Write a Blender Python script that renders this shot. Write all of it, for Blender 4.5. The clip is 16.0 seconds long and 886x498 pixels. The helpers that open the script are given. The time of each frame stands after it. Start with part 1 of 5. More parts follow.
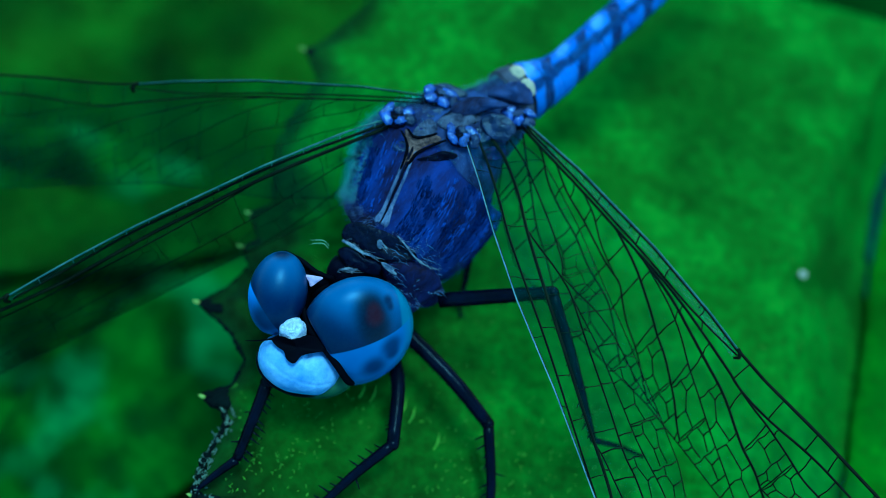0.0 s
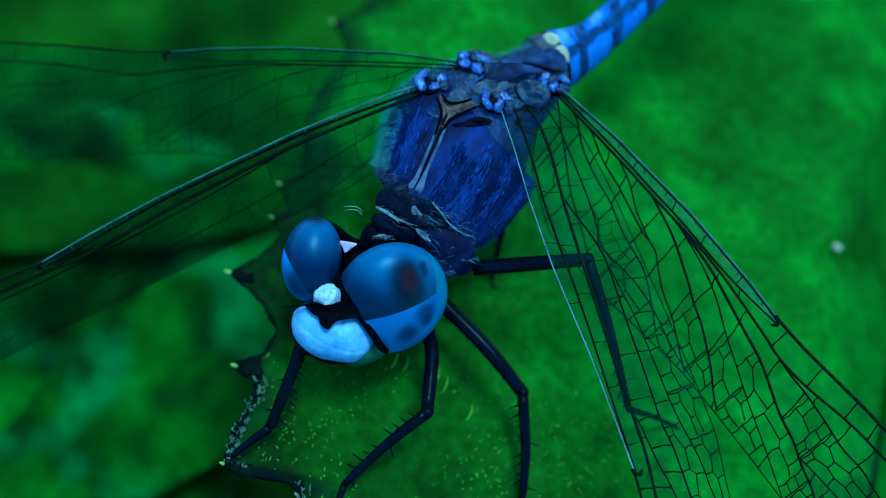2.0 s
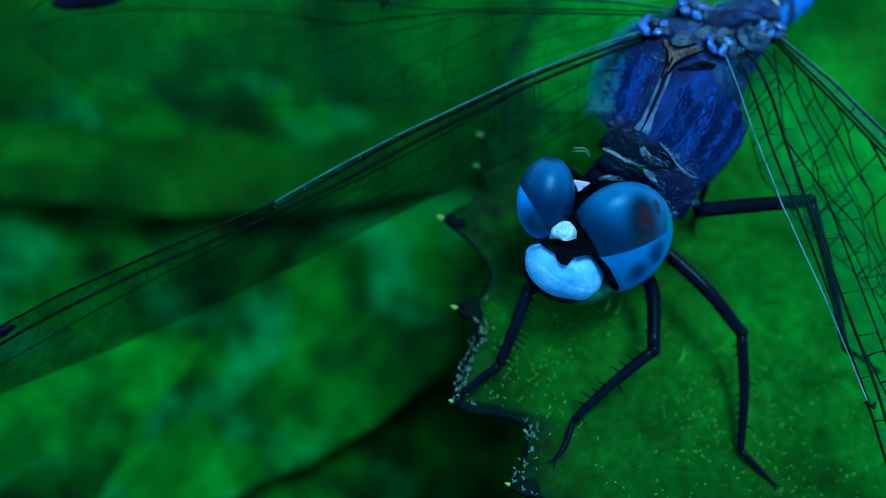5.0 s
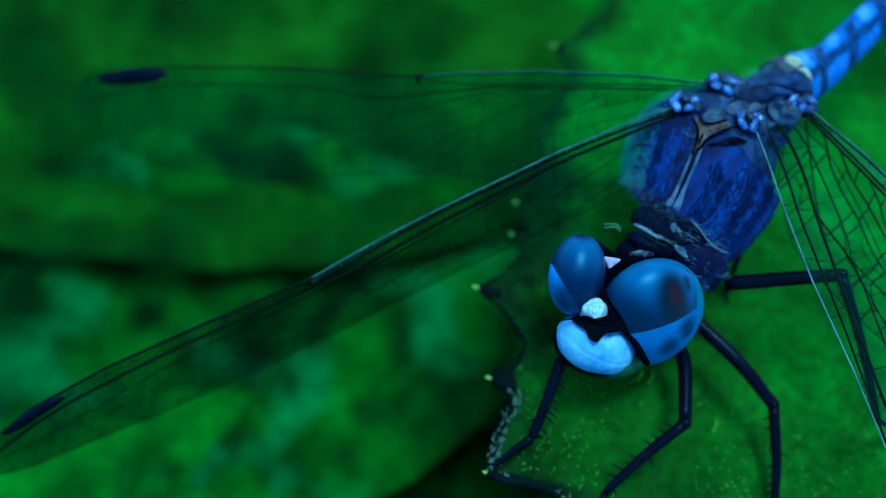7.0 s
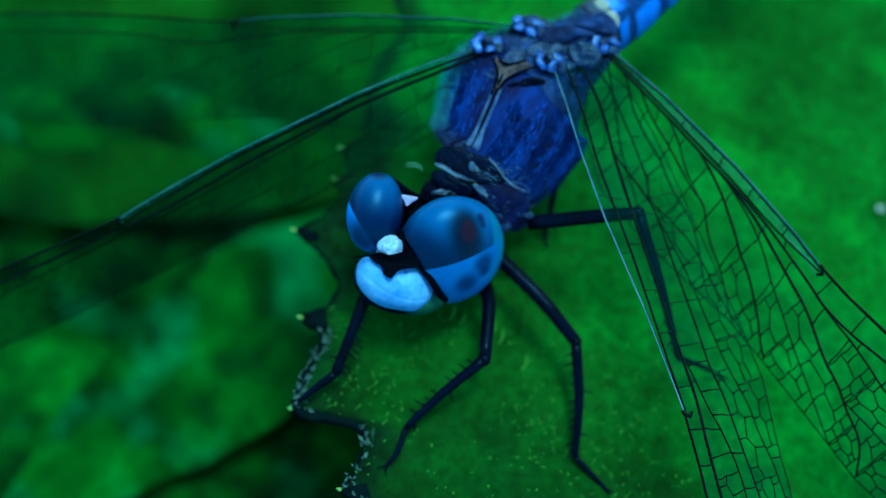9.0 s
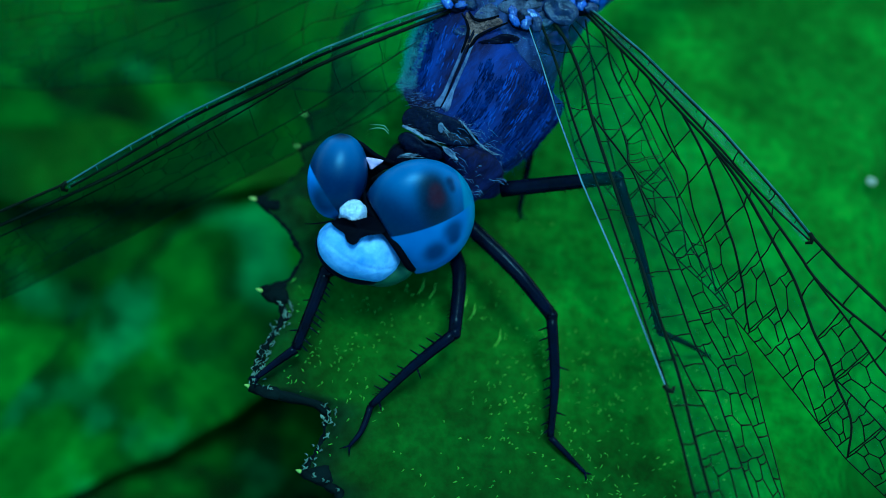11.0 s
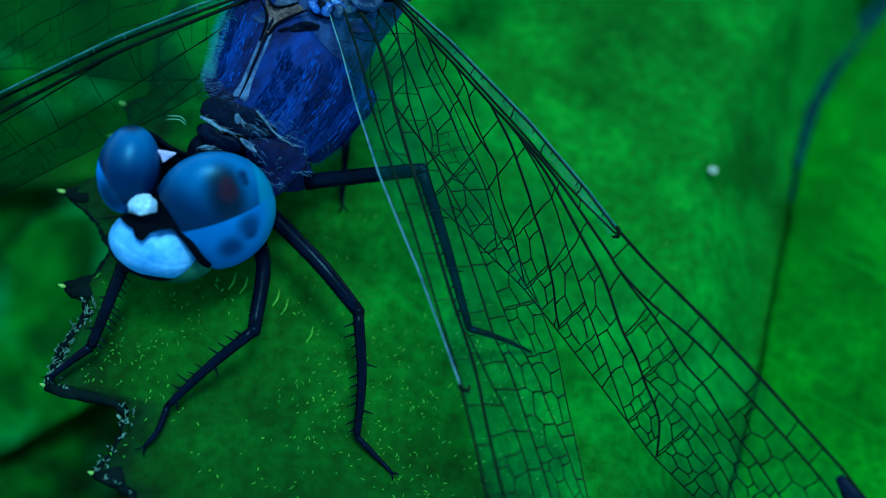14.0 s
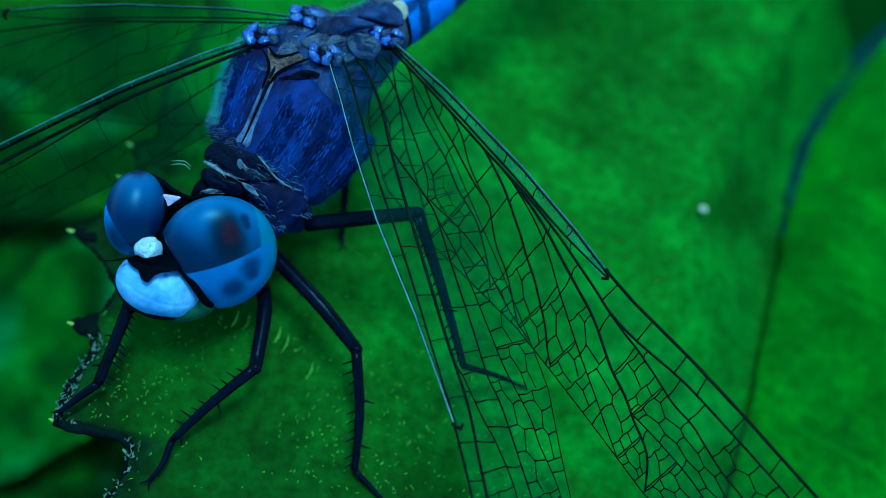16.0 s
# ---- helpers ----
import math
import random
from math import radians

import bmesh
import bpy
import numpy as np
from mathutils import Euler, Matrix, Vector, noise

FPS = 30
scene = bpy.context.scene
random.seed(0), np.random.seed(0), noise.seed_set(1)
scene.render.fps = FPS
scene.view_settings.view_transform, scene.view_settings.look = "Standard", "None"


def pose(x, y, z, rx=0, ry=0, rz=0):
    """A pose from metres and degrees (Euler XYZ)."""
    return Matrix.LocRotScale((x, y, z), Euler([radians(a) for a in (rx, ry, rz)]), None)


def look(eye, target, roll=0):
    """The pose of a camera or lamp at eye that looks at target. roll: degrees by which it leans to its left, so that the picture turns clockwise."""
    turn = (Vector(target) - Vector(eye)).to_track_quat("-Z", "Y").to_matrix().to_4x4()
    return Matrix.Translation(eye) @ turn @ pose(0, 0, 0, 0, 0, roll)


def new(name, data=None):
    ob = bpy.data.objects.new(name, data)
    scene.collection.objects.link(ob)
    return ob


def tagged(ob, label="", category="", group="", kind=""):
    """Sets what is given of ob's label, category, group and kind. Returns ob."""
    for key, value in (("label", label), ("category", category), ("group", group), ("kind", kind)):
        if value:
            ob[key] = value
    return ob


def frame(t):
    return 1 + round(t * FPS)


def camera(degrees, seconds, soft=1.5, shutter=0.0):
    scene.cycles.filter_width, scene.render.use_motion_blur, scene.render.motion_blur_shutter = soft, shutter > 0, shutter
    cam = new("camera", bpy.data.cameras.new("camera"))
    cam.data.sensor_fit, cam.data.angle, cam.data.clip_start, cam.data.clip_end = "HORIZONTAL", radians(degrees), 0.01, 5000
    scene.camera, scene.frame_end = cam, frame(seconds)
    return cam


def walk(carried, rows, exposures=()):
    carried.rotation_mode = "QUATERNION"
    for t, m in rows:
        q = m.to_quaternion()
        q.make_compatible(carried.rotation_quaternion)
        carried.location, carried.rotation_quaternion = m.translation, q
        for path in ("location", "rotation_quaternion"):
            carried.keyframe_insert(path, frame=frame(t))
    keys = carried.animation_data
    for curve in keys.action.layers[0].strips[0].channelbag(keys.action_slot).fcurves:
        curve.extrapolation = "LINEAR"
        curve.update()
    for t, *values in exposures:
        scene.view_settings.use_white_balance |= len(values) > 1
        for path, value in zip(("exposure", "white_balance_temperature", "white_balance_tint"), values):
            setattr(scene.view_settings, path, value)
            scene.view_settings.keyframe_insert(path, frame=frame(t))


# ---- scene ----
MM = 0.001


def mm(rows):
    """Path rows in millimetres to poses."""
    return [(t, look([v * MM for v in eye], [v * MM for v in target], roll)) for t, eye, target, roll in rows]


cam = camera(40, 16.0, soft=0.8)
cam.data.dof.use_dof = True
cam.data.dof.focus_distance = 0.0393
cam.data.dof.aperture_fstop = 31.0
PATH = [
    (0, (-4.414, -14.967, 40.238), (4.592, 2.541, 5.420), 30.23),
    (0.5, (-3.983, -14.737, 40.341), (4.952, 2.888, 5.563), 29.86),
    (1, (-3.685, -14.640, 39.986), (5.155, 2.956, 5.169), 29.73),
    (1.5, (-4.531, -15.409, 39.428), (4.172, 2.303, 4.635), 29.26),
    (2, (-4.919, -15.930, 39.260), (3.677, 1.694, 4.396), 29.12),
    (2.5, (-6.824, -15.661, 39.322), (1.672, 2.005, 4.454), 28.88),
    (3, (-9.355, -16.658, 38.403), (-0.536, 1.223, 3.726), 29.14),
    (3.5, (-10.495, -15.508, 38.979), (-1.954, 2.244, 4.167), 28.92),
    (4, (-11.177, -16.756, 38.483), (-2.431, 1.135, 3.792), 29.19),
    (4.5, (-12.037, -18.803, 37.068), (-3.224, -0.555, 2.581), 29.01),
    (5, (-12.799, -18.679, 36.696), (-3.652, -0.402, 2.312), 29.70),
    (5.2, (-13.004, -18.468, 36.863), (-4.154, -0.106, 2.446), 28.96),
    (7.3, (-12.082, -16.786, 39.284), (-4.816, 1.471, 4.443), 25.34),
    (7.5, (-10.420, -16.881, 39.697), (-3.024, 1.231, 4.808), 25.75),
    (8, (-8.423, -17.946, 40.107), (-0.682, -0.110, 5.151), 26.81),
    (8.5, (-6.882, -18.240, 40.158), (0.574, -0.261, 5.213), 25.95),
    (9, (-5.687, -18.536, 39.967), (1.591, -0.588, 4.969), 25.50),
    (9.5, (-6.011, -19.674, 38.729), (1.494, -1.718, 3.782), 26.00),
    (10, (-5.106, -20.614, 37.329), (2.552, -2.126, 2.695), 25.88),
    (10.2, (-4.325, -20.305, 37.315), (3.180, -1.755, 2.680), 25.51),
    (12.3, (-4.924, -17.621, 37.329), (3.503, -0.105, 2.369), 28.76),
    (12.5, (-4.901, -18.202, 36.805), (3.595, -0.753, 1.828), 29.00),
    (13, (-2.402, -17.983, 37.139), (5.955, -0.585, 2.104), 28.69),
    (13.5, (2.033, -18.118, 37.992), (10.106, -0.719, 2.891), 27.87),
    (14, (1.663, -17.654, 37.948), (9.624, -0.076, 2.910), 27.40),
    (14.5, (2.302, -16.960, 38.392), (10.189, 0.933, 3.497), 26.92),
    (15, (2.593, -17.907, 38.346), (10.636, -0.340, 3.322), 27.62),
    (15.5, (2.319, -17.511, 39.003), (10.162, 0.456, 4.136), 26.73),
    (16, (1.777, -17.405, 39.606), (9.380, 0.538, 4.674), 26.28),
]
walk(cam, mm(PATH), [(0, 2.05, 6300.0, -43.0), (16, 2.05, 6300.0, -43.0)])

# ---------------------------------------------------------------- light
world = bpy.data.worlds.new("overcast_sky")
scene.world = world
world.use_nodes = True
sky = world.node_tree.nodes.new("ShaderNodeTexSky")
sky.sky_type, sky.sun_disc = "NISHITA", False
sky.sun_elevation, sky.sun_rotation = radians(83), radians(336)
world.node_tree.nodes["Background"].inputs[1].default_value = 0.1
world.node_tree.links.new(sky.outputs[0], world.node_tree.nodes["Background"].inputs[0])
sun = new("sun", bpy.data.lights.new("sun", "SUN"))
sun.data.energy, sun.data.angle, sun.data.color = 1.3, radians(18), (1.0, 0.97, 0.92)
sun.matrix_world = look((-0.02, 0.045, 0.39), (0, 0, 0))


# ---------------------------------------------------------------- materials
def nodes(name):
    m = bpy.data.materials.new(name)
    m.use_nodes = True
    t = m.node_tree
    return m, t, t.nodes["Principled BSDF"]


def rgb(c):
    return (c[0], c[1], c[2], 1.0)


def ramp(t, fac, stops):
    n = t.nodes.new("ShaderNodeValToRGB")
    e = n.color_ramp.elements
    while len(e) < len(stops):
        e.new(0.5)
    for k, (p, c) in enumerate(stops):
        e[k].position, e[k].color = p, rgb(c)
    t.links.new(fac, n.inputs[0])
    return n.outputs[0]


def noise_of(t, scale, detail=4.0, rough=0.6, coords=None):
    if coords is None:
        coords = t.nodes.new("ShaderNodeTexCoord").outputs["Object"]
    n = t.nodes.new("ShaderNodeTexNoise")
    n.inputs["Scale"].default_value = scale
    n.inputs["Detail"].default_value = detail
    n.inputs["Roughness"].default_value = rough
    t.links.new(coords, n.inputs["Vector"])
    return n.outputs["Fac"]


def bump(t, b, height, strength, depth):
    n = t.nodes.new("ShaderNodeBump")
    n.inputs["Strength"].default_value = strength
    n.inputs["Distance"].default_value = depth
    t.links.new(height, n.inputs["Height"])
    t.links.new(n.outputs[0], b.inputs["Normal"])


def mixed(t, fac, a, b, how="MIX"):
    n = t.nodes.new("ShaderNodeMix")
    n.data_type, n.blend_type = "RGBA", how
    for k, v in ((0, fac), (6, a), (7, b)):
        if hasattr(v, "is_output"):
            t.links.new(v, n.inputs[k])
        else:
            n.inputs[k].default_value = v if k == 0 else rgb(v)
    return n.outputs[2]


def plain(name, dark, light, rough=0.5, grain=1500.0, coarse=300.0, relief=0.3, depth=0.00004, spec=0.2):
    """A surface with two scales of variation between two colours and a fine relief."""
    m, t, b = nodes(name)
    fine, wide = noise_of(t, grain), noise_of(t, coarse, 3.0)
    base = ramp(t, wide, [(0.33, dark), (0.68, light)])
    base = mixed(t, 0.35, base, ramp(t, fine, [(0.3, dark), (0.7, light)]))
    t.links.new(base, b.inputs["Base Color"])
    b.inputs["Roughness"].default_value = rough
    b.inputs["Specular IOR Level"].default_value = spec
    b.inputs["Specular Tint"].default_value = (0.25, 0.55, 1.0, 1)
    bump(t, b, fine, relief, depth)
    return m


def furry(name, dark, light):
    """Short dense pile: fine streaks that run along the body over soft darker clouds."""
    m, t, b = nodes(name)
    turn = t.nodes.new("ShaderNodeMapping")
    turn.vector_type = "TEXTURE"
    turn.inputs["Rotation"].default_value = (radians(21), 0.0, radians(-35))
    turn.inputs["Scale"].default_value = (1.0, 3.2, 1.0)
    t.links.new(t.nodes.new("ShaderNodeTexCoord").outputs["Object"], turn.inputs["Vector"])
    cloud = noise_of(t, 1300.0, 2.0, 0.5, turn.outputs[0])
    streak = noise_of(t, 3200.0, 3.0, 0.6, turn.outputs[0])
    fine = noise_of(t, 12000.0, 3.0, 0.6, turn.outputs[0])
    half = [a * 0.5 + b * 0.4 for a, b in zip(dark, light)]
    base = ramp(t, cloud, [(0.38, dark), (0.5, half), (0.62, light)])
    base = mixed(t, 0.3, base, ramp(t, streak, [(0.36, dark), (0.66, light)]))
    base = mixed(t, 0.2, base, ramp(t, fine, [(0.35, dark), (0.68, light)]))
    t.links.new(base, b.inputs["Base Color"])
    b.inputs["Roughness"].default_value = 0.75
    b.inputs["Specular IOR Level"].default_value = 0.05
    bump(t, b, streak, 0.7, 0.0001)
    return m


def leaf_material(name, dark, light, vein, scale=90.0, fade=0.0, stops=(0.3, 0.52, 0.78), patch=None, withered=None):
    """Green blade: broad mottling, fine net of veins as relief and tone; fade: how strongly shade towards the toothed
    margin is painted into the colour.
    """
    m, t, b = nodes(name)
    pos = t.nodes.new("ShaderNodeTexCoord").outputs["Object"]
    wide, fine = noise_of(t, scale, 4.0, 0.55, pos), noise_of(t, 2200.0, 3.0, 0.6, pos)
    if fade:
        # light falling off towards the lower left, put into the blade's colour
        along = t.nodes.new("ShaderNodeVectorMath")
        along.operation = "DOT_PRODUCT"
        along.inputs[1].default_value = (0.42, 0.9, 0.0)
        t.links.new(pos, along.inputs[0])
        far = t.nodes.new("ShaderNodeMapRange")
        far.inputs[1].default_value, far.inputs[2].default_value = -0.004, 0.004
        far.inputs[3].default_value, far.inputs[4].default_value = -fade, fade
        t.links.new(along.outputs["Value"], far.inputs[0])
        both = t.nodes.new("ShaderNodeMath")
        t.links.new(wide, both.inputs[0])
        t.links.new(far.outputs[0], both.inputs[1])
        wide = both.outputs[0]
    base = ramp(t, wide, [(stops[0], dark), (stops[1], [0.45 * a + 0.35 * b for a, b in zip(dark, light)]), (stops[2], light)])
    if patch:
        base = mixed(t, ramp(t, noise_of(t, scale * 0.8, 3.0, 0.5), [(0.54, (0, 0, 0)), (0.66, (0.8, 0.8, 0.8))]), base, patch)
    if withered:
        edge = t.nodes.new("ShaderNodeAttribute")
        edge.attribute_name = "inland"
        rag = t.nodes.new("ShaderNodeMath")
        rag.operation = "MULTIPLY_ADD"
        rag.inputs[1].default_value = 3.2
        t.links.new(noise_of(t, 260.0, 4.0, 0.6, pos), rag.inputs[0])
        t.links.new(edge.outputs["Fac"], rag.inputs[2])
        reach = t.nodes.new("ShaderNodeMapRange")
        reach.interpolation_type = "SMOOTHSTEP"
        reach.inputs[1].default_value, reach.inputs[2].default_value = 3.4, 1.6
        reach.inputs[4].default_value = 0.85
        t.links.new(rag.outputs[0], reach.inputs[0])
        base = mixed(t, reach.outputs[0], base, withered)
    cells = t.nodes.new("ShaderNodeTexVoronoi")
    cells.feature = "DISTANCE_TO_EDGE"
    cells.inputs["Scale"].default_value = 420.0
    t.links.new(pos, cells.inputs["Vector"])
    net = ramp(t, cells.outputs["Distance"], [(0.0, (1, 1, 1)), (0.10, (0, 0, 0))])
    base = mixed(t, 0.05, base, mixed(t, net, base, vein))
    base = mixed(t, 0.65, base, mixed(t, 1.0, base, ramp(t, fine, [(0.3, (0.35, 0.35, 0.35)), (0.7, (1.25, 1.25, 1.25))]), "MULTIPLY"))
    mid = noise_of(t, 420.0, 3.0, 0.55, pos)
    base = mixed(t, 0.62, base, mixed(t, 1.0, base, ramp(t, mid, [(0.36, (0.5, 0.5, 0.5)), (0.66, (1.4, 1.4, 1.4))]), "MULTIPLY"))
    t.links.new(base, b.inputs["Base Color"])
    b.inputs["Roughness"].default_value = 0.7
    b.inputs["Specular IOR Level"].default_value = 0.03
    bump(t, b, fine, 0.4, 0.00008)
    return m


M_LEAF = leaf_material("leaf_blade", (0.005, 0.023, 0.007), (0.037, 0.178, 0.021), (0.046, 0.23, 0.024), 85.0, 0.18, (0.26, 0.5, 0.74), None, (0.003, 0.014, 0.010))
M_LEAF_RIGHT = leaf_material("leaf_blade_bright", (0.018, 0.10, 0.008), (0.054, 0.27, 0.015), (0.05, 0.25, 0.02), 90.0, 0.0, (0.3, 0.5, 0.7))
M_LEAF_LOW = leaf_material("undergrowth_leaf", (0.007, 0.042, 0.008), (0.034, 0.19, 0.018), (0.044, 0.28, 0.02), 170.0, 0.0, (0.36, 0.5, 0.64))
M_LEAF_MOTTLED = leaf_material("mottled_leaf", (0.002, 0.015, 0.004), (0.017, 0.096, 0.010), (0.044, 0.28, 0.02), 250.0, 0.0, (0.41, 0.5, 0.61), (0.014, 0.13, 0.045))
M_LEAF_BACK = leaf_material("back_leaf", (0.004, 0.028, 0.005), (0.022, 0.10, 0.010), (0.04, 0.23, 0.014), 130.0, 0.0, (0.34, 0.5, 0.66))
M_LEAF_PALE = leaf_material("pale_leaf", (0.006, 0.08, 0.02), (0.03, 0.27, 0.09), (0.035, 0.32, 0.09), 200.0)
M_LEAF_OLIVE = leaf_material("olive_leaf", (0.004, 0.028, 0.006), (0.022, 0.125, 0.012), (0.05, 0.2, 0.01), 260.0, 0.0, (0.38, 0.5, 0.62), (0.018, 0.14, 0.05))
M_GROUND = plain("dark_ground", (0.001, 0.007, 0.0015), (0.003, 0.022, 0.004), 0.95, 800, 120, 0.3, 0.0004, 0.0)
M_MARGIN = plain("scorched_margin", (0.0003, 0.0006, 0.0015), (0.0016, 0.005, 0.007), 0.6, 2500, 700, 0.8, 0.0001, 0.02)
M_DARK_EDGE = plain("dark_edge", (0.001, 0.005, 0.010), (0.004, 0.024, 0.034), 0.8, 900, 400, 0.3, 0.00004, 0.03)
M_TIP = plain("pale_speck", (0.06, 0.11, 0.13), (0.14, 0.2, 0.22), 0.5)
M_TOOTHTIP = plain("tooth_tip", (0.05, 0.15, 0.03), (0.17, 0.32, 0.11), 0.6)
M_SCURF = plain("pale_scurf", (0.004, 0.02, 0.024), (0.06, 0.13, 0.135), 0.6, 6000, 2200)
M_FLECK = plain("leaf_hair", (0.016, 0.09, 0.01), (0.11, 0.33, 0.04), 0.5, 4000, 900)
M_VEINLINE = plain("leaf_vein", (0.008, 0.05, 0.004), (0.02, 0.11, 0.008), 0.8, 1500, 300, 0.3, 0.00004, 0.02)
M_THORAX = furry("pruinose_blue", (0.0002, 0.0007, 0.007), (0.003, 0.018, 0.175))
M_HIND = furry("grey_pile", (0.0004, 0.0012, 0.009), (0.012, 0.036, 0.17))
M_SIDE = furry("navy_flank", (0.0002, 0.0007, 0.006), (0.003, 0.015, 0.14))
M_FORK = plain("brown_grey_plate", (0.014, 0.016, 0.03), (0.11, 0.11, 0.14), 0.6, 9000, 1800, 1.0, 0.0002, 0.05)
M_TUFT = plain("dark_tuft", (0.0004, 0.002, 0.016), (0.002, 0.012, 0.11), 0.8, 9000, 2500, 1.0, 0.0001, 0.0)
M_STREAK = plain("bright_tuft", (0.001, 0.007, 0.08), (0.008, 0.034, 0.30), 0.5, 9000, 2500, 0.6, 0.00005, 0.1)
M_FLANK = furry("dark_flank", (0.0003, 0.0008, 0.005), (0.003, 0.010, 0.09))
M_DARK = plain("black_chitin", (0.0003, 0.0006, 0.003), (0.001, 0.002, 0.011), 0.4, 3000, 900, 0.4, 0.00005, 0.03)
M_COLLAR = plain("collar_chitin", (0.0003, 0.0007, 0.004), (0.0012, 0.003, 0.018), 0.25, 5000, 1600, 0.7, 0.0001, 0.08)
M_JET = plain("jet_black", (0.0002, 0.0004, 0.0015), (0.0006, 0.001, 0.004), 0.6, 3000, 900, 0.2, 0.00002, 0.02)
M_LEG = plain("leg_chitin", (0.0003, 0.0006, 0.002), (0.0007, 0.002, 0.011), 0.26, 3500, 1200, 0.35, 0.00004, 0.06)
M_BLUE = plain("blue_sclerite", (0.0008, 0.003, 0.04), (0.012, 0.045, 0.36), 0.16, 5000, 2600, 0.8, 0.0001, 1.0)
M_GREYBLUE = plain("grey_blue_plate", (0.002, 0.005, 0.03), (0.05, 0.095, 0.22), 0.6, 9000, 1900, 1.0, 0.0002, 0.05)
M_RIDGE = plain("pale_ridge", (0.004, 0.014, 0.07), (0.06, 0.12, 0.30), 0.7, 6000, 1300, 0.9, 0.0001, 0.05)
M_OCCIPUT = plain("pale_occiput", (0.08, 0.12, 0.36), (0.32, 0.34, 0.66), 0.6, 6000, 2500)
M_WISP = plain("pale_wisp", (0.008, 0.03, 0.12), (0.13, 0.24, 0.42), 0.8, 9000, 3500, 0.9, 0.0001, 0.05)
M_HAIR = plain("pale_hair", (0.015, 0.05, 0.18), (0.07, 0.16, 0.4), 0.5)
M_PILE = plain("blue_pile", (0.0005, 0.0025, 0.03), (0.005, 0.026, 0.24), 0.7, 3000, 700)
M_PLATE_DARK = plain("dark_blue_plate", (0.0006, 0.0014, 0.008), (0.003, 0.010, 0.07), 0.28, 5000, 1800, 0.9, 0.0001, 0.4)
# lit copy of the pale hair: the rim glow is in its colour
M_HALO = plain("lit_hair", (0.035, 0.18, 0.28), (0.12, 0.36, 0.48), 0.5)
M_SETA = plain("pale_seta", (0.03, 0.12, 0.10), (0.10, 0.26, 0.2), 0.5)
M_FACE = plain("pale_face", (0.025, 0.11, 0.45), (0.10, 0.27, 0.70), 0.5, 5000, 900, 0.35, 0.00005)
M_KNOB = plain("knob_skin", (0.012, 0.05, 0.25), (0.24, 0.44, 0.82), 0.5, 7000, 1700, 0.9, 0.0001)
M_VEIN = plain("wing_vein", (0.0008, 0.002, 0.002), (0.003, 0.007, 0.005), 0.45, 3000, 900, 0.3, 0.00004, 0.03)
M_COSTA = plain("pale_costa", (0.005, 0.03, 0.042), (0.036, 0.105, 0.135), 0.4, 5000, 1500, 0.5, 0.00005, 0.08)
M_BLUE_EDGE = plain("pale_blue_costa", (0.012, 0.05, 0.11), (0.09, 0.2, 0.34), 0.4, 5000, 1500, 0.5, 0.00005, 0.1)
M_STIGMA = plain("stigma", (0.0006, 0.001, 0.005), (0.002, 0.004, 0.016), 0.4, 3000, 900, 0.3, 0.00004, 0.04)
M_JAW = plain("lower_lip", (0.005, 0.026, 0.02), (0.016, 0.06, 0.04), 0.5)
M_YELLOW = plain("yellow_spot", (0.06, 0.10, 0.12), (0.2, 0.26, 0.26), 0.6, 6000, 2200)


def strip_material():
    """Milky film of the narrow field behind the leading edge, cloudy along its length."""
    m, t, b = nodes("costal_film")
    cloud = noise_of(t, 900.0, 3.0, 0.6)
    t.links.new(ramp(t, cloud, [(0.35, (0.01, 0.07, 0.09)), (0.7, (0.07, 0.24, 0.27))]), b.inputs["Base Color"])
    b.inputs["Roughness"].default_value = 0.35
    clear = t.nodes.new("ShaderNodeBsdfTransparent")
    mix = t.nodes.new("ShaderNodeMixShader")
    mix.inputs[0].default_value = 0.2
    t.links.new(clear.outputs[0], mix.inputs[1])
    t.links.new(b.outputs[0], mix.inputs[2])
    t.links.new(mix.outputs[0], t.nodes["Material Output"].inputs[0])
    return m


